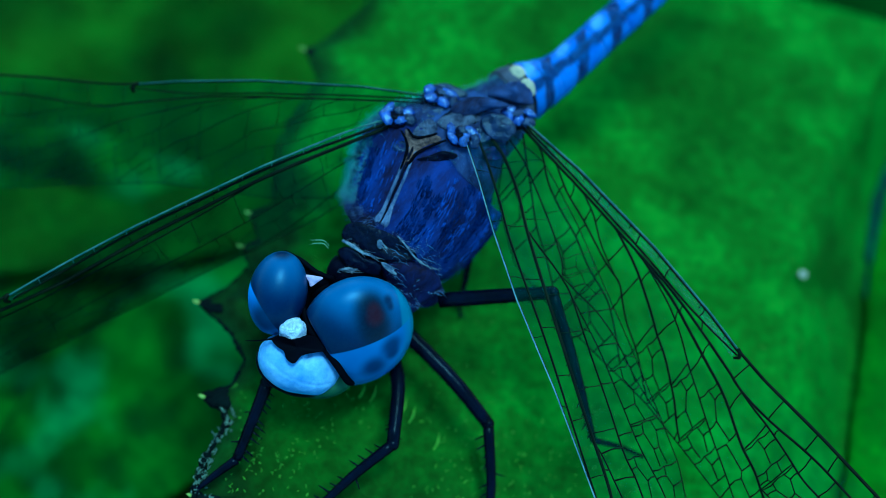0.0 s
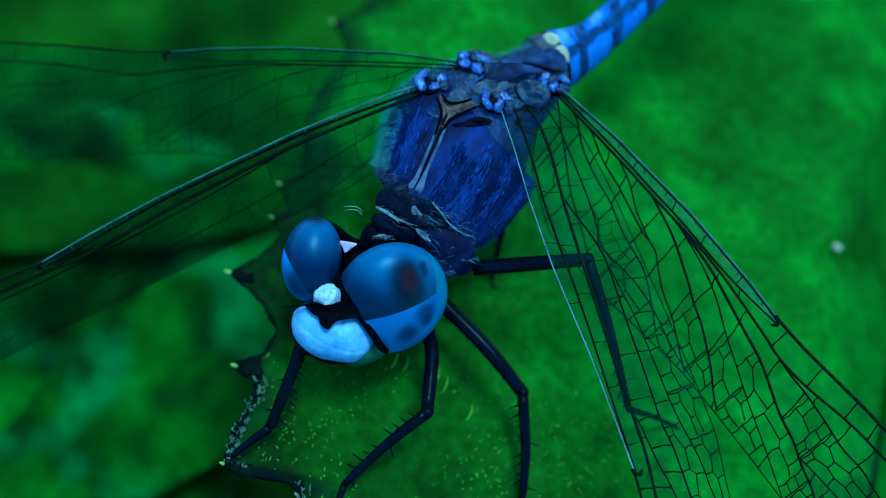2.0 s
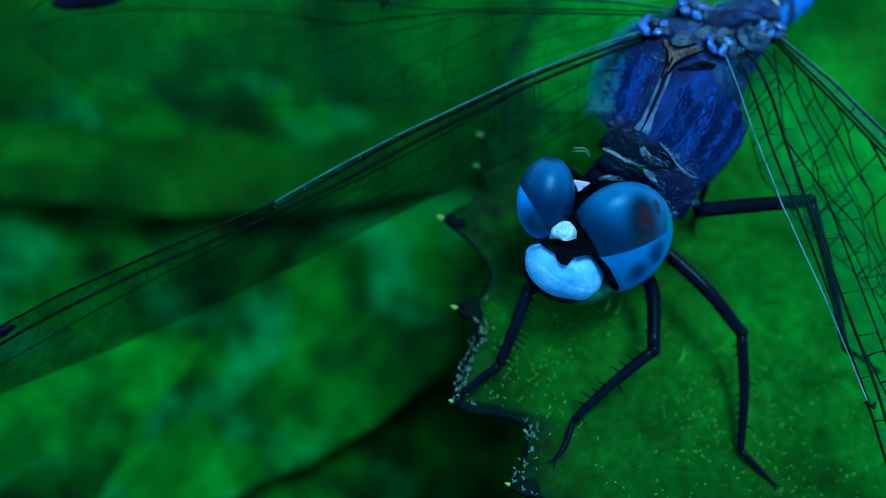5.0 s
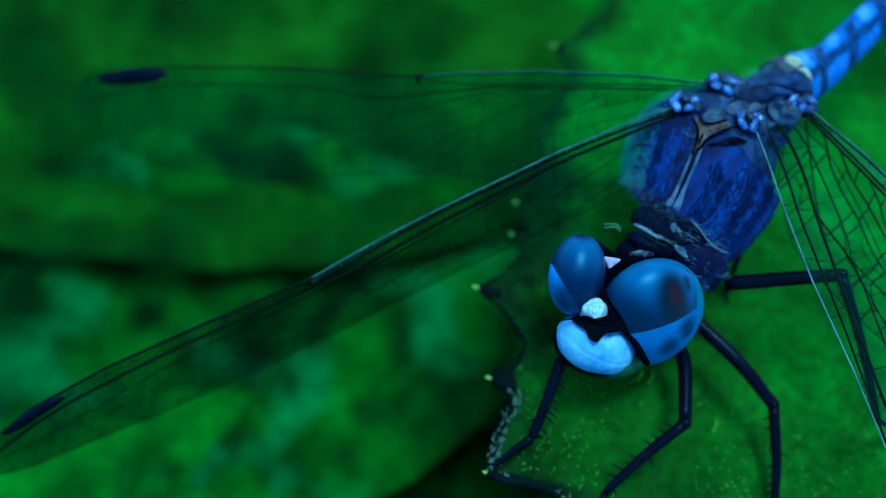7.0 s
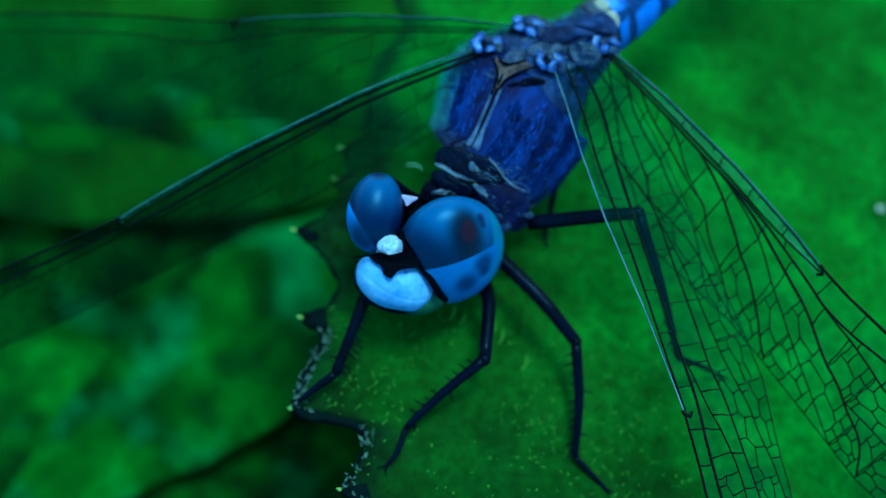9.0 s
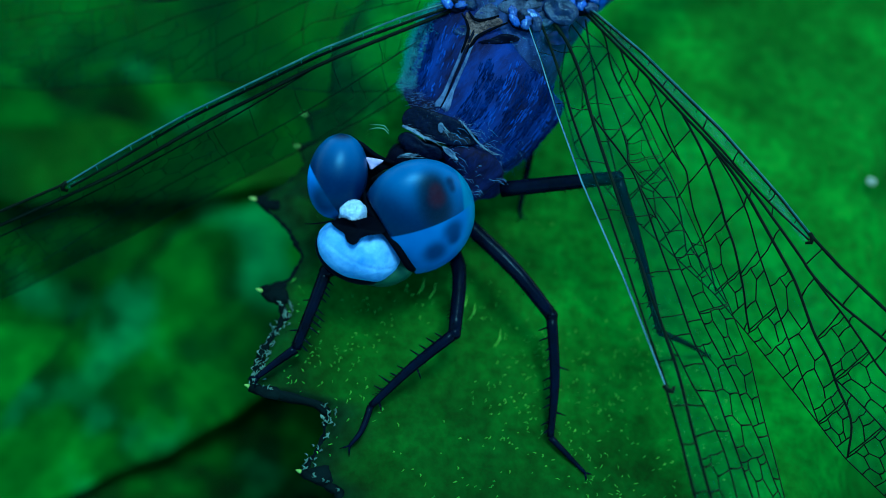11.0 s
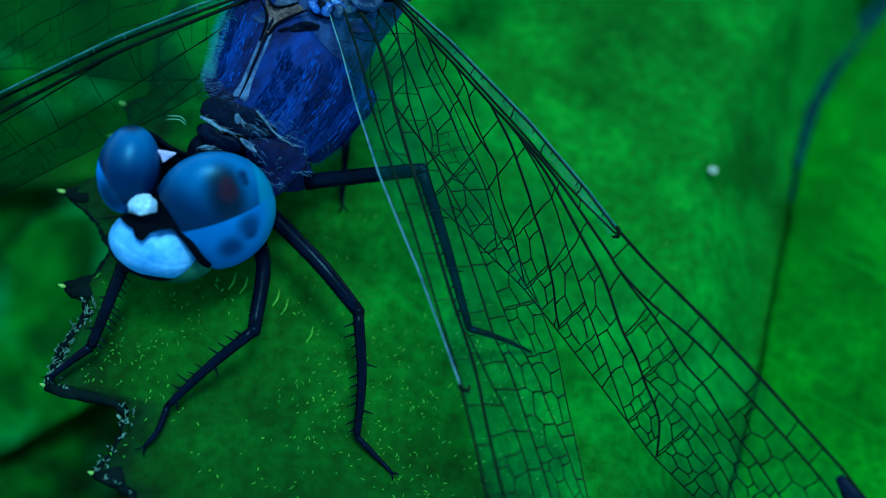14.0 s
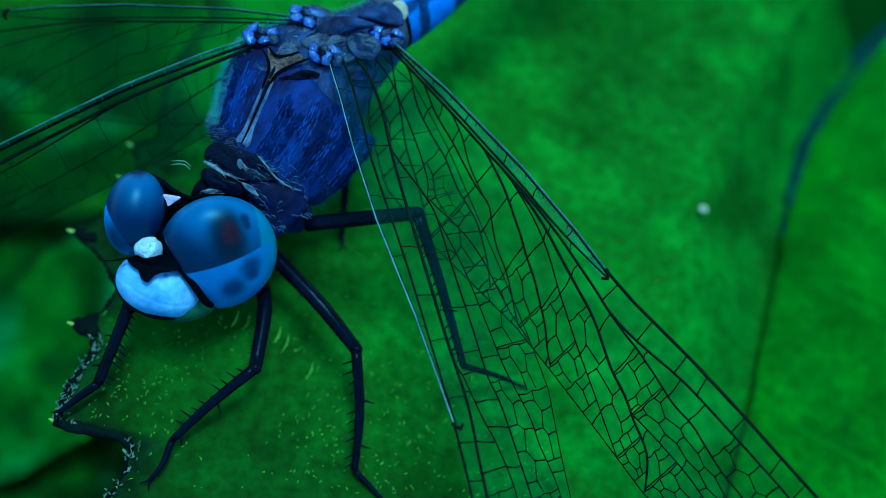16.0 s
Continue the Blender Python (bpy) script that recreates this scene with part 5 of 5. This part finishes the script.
LEFT_FORE = dict(
    length=28.6, nodus=14.38, stigma=(23.8, 26.3), veins=LEFT_VEINS,
    lead=[(0, -0.05), (2.0, -0.42), (4.8, -0.72), (7.4, -0.72), (9.5, -0.66), (11.6, -0.40), (14.38, 0.0), (18, -0.06), (22, -0.1), (25, 0.1), (27.4, 0.9), (28.6, 2.0)],
    trail=[(0.0, 1.0), (0.6, 1.8), (1.7, 2.5), (4.5, 3.0), (9, 3.3), (14, 3.7), (18, 3.8), (22, 3.6), (26, 3.1), (28, 2.5), (28.6, 2.1)])


def build_wing(spec, at, label, seed, edge, film, bold=1.0, inner=1.0, bundle=1.0, fine=0.024, strip=0.0, strip_to=1.0, rim=0.04, teeth=None, root=1.0):
    """A veined wing: membrane, leading and trailing edges, long veins, a net of cross veins, nodus and stigma."""
    rnd = random.Random(seed)
    length, nodus = spec["length"], spec["nodus"]
    lead, trail = (lambda u: lerp(spec["lead"], u)), (lambda u: lerp(spec["trail"], u))

    def on(u, v):
        z = 0.05 * math.sin(v * 5.0) + 0.12 * math.sin(u * 0.22 + v * 0.3)
        return Vector((u, v, z))

    bm = bmesh.new()
    rows = []
    for i in range(61):
        u = length * i / 60
        a, b = lead(u), max(trail(u), lead(u) + 0.02)
        rows.append([bm.verts.new(on(u, a + (b - a) * k / 10)) for k in range(11)])
    for r, q in zip(rows, rows[1:]):
        for k in range(10):
            bm.faces.new((r[k], r[k + 1], q[k + 1], q[k]))
    bmesh.ops.solidify(bm, geom=bm.faces[:], thickness=0.006)
    wing = part("wing", bm, film, FLY, label, at)
    # the leading edge: pale and stiff as far as the nodus, dark with small steps beyond it
    us = [length * k / 110 for k in range(110)]
    bm = bmesh.new()
    tube(bm, [on(u, lead(u)) + Vector((0, 0, 0.02)) for u in us if u <= nodus + 0.05], [rim * 0.75, rim, rim, rim * 0.9], 6)
    part("leading_edge", bm, edge, wing, "stiff pale leading edge vein", at)
    bm = bmesh.new()
    tube(bm, [on(u, lead(u) + 0.05) - Vector((0, 0, 0.03)) for u in us if u <= nodus], 0.034 * bold, 5)
    tube(bm, [on(u, lead(u)) for u in us if u >= nodus - 0.1], [0.055 * bold, 0.06 * bold, 0.055 * bold, 0.04 * bold], 6)
    part("leading_edge", bm, M_VEIN, wing, "black vein of the leading edge", at)
    if strip:
        bm = bmesh.new()
        rim = [[bm.verts.new(on(u, lead(u) + 0.05 + w) - Vector((0, 0, 0.01))) for w in (0.0, 0.5 * strip, strip)] for u in us if 0.5 < u < nodus * strip_to]
        for r, q in zip(rim, rim[1:]):
            for k in range(2):
                bm.faces.new((r[k], r[k + 1], q[k + 1], q[k]))
        bmesh.ops.solidify(bm, geom=bm.faces[:], thickness=0.012)
        part("costal_film", bm, M_STRIP, wing, "milky film behind the leading edge", at)
    bm = bmesh.new()
    tube(bm, [on(u, trail(u)) for u in us], 0.024 * bold, 5)
    part("trailing_edge", bm, M_VEIN, wing, "", at)
    # long veins
    lines = [[(u, lead(u)) for u in us]]
    for order, (pts, r) in enumerate(spec["veins"]):
        r *= inner if order > 1 else bundle
        bm = bmesh.new()
        line = [(p.x, p.y) for p in spline([(a, b, 0) for a, b in pts], 48)]
        tube(bm, [on(a, b) for a, b in line], [r * bold, r * 0.95 * bold, r * 0.75 * bold], 6)
        part("long_vein", bm, M_VEIN, wing, "", at)
        lines.append(line)
    lines.append([(u, trail(u)) for u in us])

    def at_u(line, u):
        return lerp(line, u) if line[0][0] <= u <= line[-1][0] else None

    # fields between neighbouring long veins, each cut where the number of its cell rows changes
    fields, going = [], {}
    step = 0.05
    for k in range(int(length / step)):
        u = k * step
        vs = sorted((v, i) for i, v in ((i, at_u(l, u)) for i, l in enumerate(lines)) if v is not None and lead(u) - 0.01 <= v <= trail(u) + 0.01)
        now = {}
        for (a, i), (b, j) in zip(vs, vs[1:]):
            if b - a < 0.16 or u < 0.7:
                continue
            high = lerp([(0, 1.15), (5, 0.95), (9, 0.7), (14, 0.5), (24, 0.42)], u) * (1.35 if (a + b) / 2 - lead(u) < 0.45 * (trail(u) - lead(u)) else 0.82)
            rows_now = max(1, min(6, int((b - a) / high + 0.42)))
            had = going.get((i, j))
            if had and (abs(had[2] - rows_now) == 0 or u - had[0] < 0.9):
                now[(i, j)] = (had[0], u, had[2])
            else:
                if had:
                    fields.append((i, j, *had))
                now[(i, j)] = (u, u, rows_now)
        for key, had in going.items():
            if key not in now:
                fields.append((*key, *had))
        going = now
    fields += [(*key, *had) for key, had in going.items()]

    def vein(bm, pts, r):
        tube(bm, [on(*p) for p in pts], r, 4)

    bm = bmesh.new()
    full = fine
    for i, j, u0, u1, count in fields:
        if u1 - u0 < 0.25:
            continue
        fine = full * lerp([(5, root), (11, 1.0)], (u0 + u1) / 2)

        def across(u, f):
            u = min(max(u, u0), u1)
            a, b = lerp(lines[i], u), lerp(lines[j], u)
            return (u, a + (b - a) * f)
        gap = lerp(lines[j], (u0 + u1) / 2) - lerp(lines[i], (u0 + u1) / 2)
        pitch = lerp([(0, 1.5), (6, 1.35), (10, 1.15), (16, 0.9), (24, 0.7)], (u0 + u1) / 2)
        if i == 0:
            pitch *= 1.5
        elif count == 1:
            pitch *= 0.75 + 0.5 * min(1.0, gap / 0.5)
        rungs = []
        for c in range(count):
            u, row = u0 + pitch * (0.35 + 0.5 * (c % 2)) * rnd.uniform(0.8, 1.1), []
            while u < u1 - 0.1:
                row.append(u)
                u += pitch * rnd.uniform(0.75, 1.28)
            rungs.append(row)
        joints = {}
        for c in range(1, count):
            here = sorted([(u, -1) for u in rungs[c - 1]] + [(u, 1) for u in rungs[c]])
            line = [across(u0, c / count)]
            for u, way in here:
                p = across(u, (c + way * 0.16 + rnd.uniform(-0.09, 0.09)) / count)
                joints[(c, way, u)] = p
                line.append(p)
            line.append(across(u1, c / count))
            vein(bm, line, fine)
        goes_on = any(f[:2] == (i, j) and abs(f[2] - u1) < 0.2 and f[4] > 1 for f in fields)
        if count > 1 and not goes_on and u1 < length - 0.6 and across(u1, 1)[1] - across(u1, 0)[1] > 0.3:
            vein(bm, [across(u1, f / 4) for f in range(5)], fine)
        if count > 1 and across(u0, 1)[1] - across(u0, 0)[1] > 0.2:
            vein(bm, [across(u0 + 0.05 * (f % 2), f / 4) for f in range(5)], fine)
        for c, row in enumerate(rungs):
            for u in row:
                p = joints.get((c, 1, u)) or across(u + rnd.uniform(-0.06, 0.06), 0.0)
                q = joints.get((c + 1, -1, u)) or across(u + rnd.uniform(-0.1, 0.1) + (0.12 if count == 1 else 0.0), 1.0)
                mid = ((p[0] + q[0]) / 2 + rnd.uniform(-0.05, 0.05), (p[1] + q[1]) / 2)
                vein(bm, (p, mid, q), [fine * 1.35, fine * 0.95, fine * 1.25])
    part("cross_vein_net", bm, M_VEIN, wing, "net of fine cross veins", at)
    a, b = spec["stigma"]
    bm = bmesh.new()
    pts = [on(a + (b - a) * k / 10, lead(a + (b - a) * k / 10) + 0.24) for k in range(11)]
    tube(bm, pts, [0.12, 0.28, 0.32, 0.32, 0.28, 0.12], 8, 0.45)
    part("stigma", bm, M_STIGMA, wing, "dark spot at the wing tip", at)
    bm = bmesh.new()
    v = lead(nodus)
    tube(bm, [on(nodus - 0.16, v - 0.05), on(nodus, v + 0.02), on(nodus + 0.1, v + 0.16), on(nodus - 0.02, v + 0.3)], [0.06, 0.085, 0.075, 0.05], 7)
    part("nodus", bm, M_VEIN, wing, "black notch in the leading edge", at)
    if teeth:
        bm = bmesh.new()
        for k in range(int(nodus / 1.1)):
            u = 1.0 + 1.1 * k + rnd.uniform(-0.25, 0.25)
            if u < nodus - 0.3:
                tube(bm, [on(u, lead(u) + 0.02) + Vector((0, 0, 0.03)), on(u + 0.05, lead(u) + 0.2) + Vector((0, 0, 0.03))], [0.024, 0.018], 5)
        part("antenodal_veins", bm, teeth, wing, "short pale cross veins of the leading edge", at)
    return wing


W_RH = frame_of((6.916, 7.171, 6.76), (0.697, -0.717, -0.033), (-0.492, -0.443, -0.749))
W_RF = frame_of((4.963, 6.151, 6.77), (0.379, -0.906, -0.187), (0.893, 0.411, -0.182))
W_LF = frame_of((2.883, 6.917, 6.23), (-0.842, -0.387, -0.376), (0.451, -0.121, -0.884))
W_LH = frame_of((4.293, 7.8, 6.3), (-0.9406, 0.1171, -0.3187), (0.145, -0.736, -0.662))
build_wing(HIND, W_RH, "clear hind wing with black net veins", 11, M_COSTA, M_MEMBRANE, fine=0.023, strip=0.28, rim=0.034, teeth=M_VEIN)
build_wing(FORE, W_RF, "clear fore wing with a pale blue leading edge", 12, M_BLUE_EDGE, M_MEMBRANE, bold=0.85, inner=0.85, fine=0.024, root=0.5, rim=0.022)
build_wing(LEFT_FORE, W_LF, "clear fore wing with a pale leading edge, outer half tinted dark for the grazing view", 13, M_COSTA, M_MEMBRANE_DIMMED, bold=0.85, bundle=1.15, fine=0.009, strip=0.24, rim=0.036, teeth=M_COSTA)
build_wing(HIND, W_LH, "clear hind wing with faint net veins", 14, M_COSTA, M_MEMBRANE_TEAL, bold=0.7, inner=0.5, fine=0.010, rim=0.02)


def build_joints():
    rnd = random.Random(8)
    for c in ((2.88, 6.92, 6.2), (4.96, 6.15, 6.75), (6.92, 7.17, 6.7), (4.3, 7.8, 6.4)):
        bm = bmesh.new()
        ball(bm, Vector(c) - Vector((0, 0, 0.15)), (0.52, 0.36, 0.26), None, 18, 12, 0.3)
        joint = part("wing_joint", bm, M_DARK, THORAX, "black and blue wing joint")
        for k in range(6):
            bm = bmesh.new()
            o = Vector(c) + Vector((-0.36 + 0.36 * (k % 3) + rnd.uniform(-0.06, 0.06), 0.16 - 0.3 * (k // 3) + rnd.uniform(-0.05, 0.05), rnd.uniform(0.0, 0.08)))
            turn = Euler((rnd.uniform(-0.4, 0.4), rnd.uniform(-0.4, 0.4), rnd.uniform(0, 3))).to_matrix()
            ball(bm, o, (rnd.uniform(0.22, 0.34), rnd.uniform(0.15, 0.22), 0.12), turn, 20, 14, 0.35)
            part("sclerite", bm, M_PLATE_DARK if k in (1, 5) else M_BLUE, THORAX, "shiny blue wing joint plate")


build_joints()


def build_leg(femur, tibia, tarsus, radii, spines=10, seed=0, way=1):
    """A jointed leg: thick femur, thinner spiny tibia and a hooked foot."""
    rnd = random.Random(seed)
    bm = bmesh.new()
    tube(bm, spline(femur, 10), [radii[0], radii[0] * 0.95, radii[1] * 1.1], 10)
    leg = part("leg", bm, M_LEG, FLY, "slender dark jointed leg")
    bm = bmesh.new()
    t = spline(tibia, 12)
    tube(bm, t, [radii[1], radii[1] * 0.85, radii[2]], 8)
    part("tibia", bm, M_LEG, leg)
    bm = bmesh.new()
    ball(bm, tibia[0], (radii[1] * 1.12,) * 3, None, 12, 8)
    part("knee", bm, M_LEG, leg)
    bm = bmesh.new()
    f = spline(tarsus, 10)
    tube(bm, f, [radii[2], radii[2] * 0.8, radii[2] * 0.5], 6)
    d = (f[-1] - f[-2]).normalized()
    side = d.cross(Vector((0, 0, 1))).normalized()
    for sgn in (-1, 1):
        tube(bm, [f[-1], f[-1] + d * 0.15 + side * 0.1 * sgn, f[-1] + d * 0.25 + side * 0.2 * sgn - Vector((0, 0, 0.1))], [0.04, 0.03, 0.01], 4)
    part("foot", bm, M_LEG, leg)
    axis = (Vector(tibia[-1]) - Vector(tibia[0])).normalized()
    out = axis.cross(Vector((0.2, 0.3, 1))).normalized()
    out = out if out.x < 0 else -out
    for k, p in enumerate(spline(tibia, spines + 2)[1:-1]):
        side = -way if k % 5 == 4 else way
        bm = bmesh.new()
        tube(bm, [p, p + out * side * rnd.uniform(0.34, 0.58) + axis * 0.2 + Vector((0, 0, 0.1))], [0.05, 0.014], 5)
        part("spine", bm, M_LEG, leg, "stiff black spine")
    bm = bmesh.new()
    for line, r in ((spline(femur, 40), radii[0]), (spline(tibia, 40), radii[1] * 0.8)):
        for k in range(70):
            j = rnd.randrange(38)
            d = (line[j + 1] - line[j]).normalized()
            n = d.cross(Vector((rnd.uniform(-1, 1), rnd.uniform(-1, 1), rnd.uniform(-0.2, 1)))).normalized()
            p = line[j].lerp(line[j + 1], rnd.random()) + n * r * 0.85
            tube(bm, [p, p + n * rnd.uniform(0.06, 0.13) + d * 0.06], [0.014, 0.004], 3)
    tagged(part("bristle", bm, M_LEG, leg, "short bristles of the leg"), kind="stuff")
    return leg


build_leg([(5.0, 1.6, 3.4), (6.73, 1.5, 4.41), (8.39, 1.44, 5.27)], [(8.39, 1.44, 5.27), (9.4, -0.5, 4.2), (10.54, -2.72, 2.69)],
          [(10.54, -2.72, 2.69), (12.0, -2.5, 1.5), (13.2, -2.5, 0.62)], (0.27, 0.2, 0.12), 14, 1)
build_leg([(3.9, 1.0, 2.2), (5.65, -0.8, 2.4), (7.01, -2.2, 2.05)], [(7.01, -2.2, 2.05), (7.35, -4.1, 1.1), (7.36, -5.83, 0.35)],
          [(7.36, -5.83, 0.35), (8.0, -6.4, 0.25), (8.55, -6.9, 0.2)], (0.27, 0.2, 0.12), 12, 2)
build_leg([(3.6, 0.5, 1.5), (3.9, -0.9, 1.9), (3.74, -3.1, 1.9)], [(3.74, -3.1, 1.9), (2.5, -4.1, 1.1), (1.33, -5.23, 0.3)],
          [(1.33, -5.23, 0.3), (1.1, -6.0, 0.1), (0.75, -6.5, -0.05)], (0.27, 0.2, 0.12), 10, 3)
build_leg([(1.5, 0.6, 1.0), (0.5, -0.5, 1.3), (-0.5, -1.2, 1.6)], [(-0.5, -1.2, 1.6), (-0.85, -2.35, 1.1), (-1.23, -3.54, 0.45)],
          [(-1.23, -3.54, 0.45), (-1.8, -3.95, 0.15), (-2.35, -4.4, -0.15)], (0.24, 0.22, 0.17), 12, 4, -1)
build_leg([(6.0, 5.0, 3.4), (6.2, 4.4, 3.3), (6.27, 4.04, 3.04)], [(6.27, 4.04, 3.04), (6.4, 3.58, 1.92), (6.54, 3.0, 0.5)],
          [(6.54, 3.0, 0.5), (6.55, 2.8, 0.25), (6.6, 2.6, 0.2)], (0.18, 0.14, 0.1), 10, 5)

# small white speck on the blade
bm = bmesh.new()
ball(bm, (20.5, 5.27, 1.15), (0.2, 0.17, 0.1), None, 12, 8, 0.2)
tagged(part("dropping", bm, M_TIP), "small white speck stuck on the leaf", "speck")
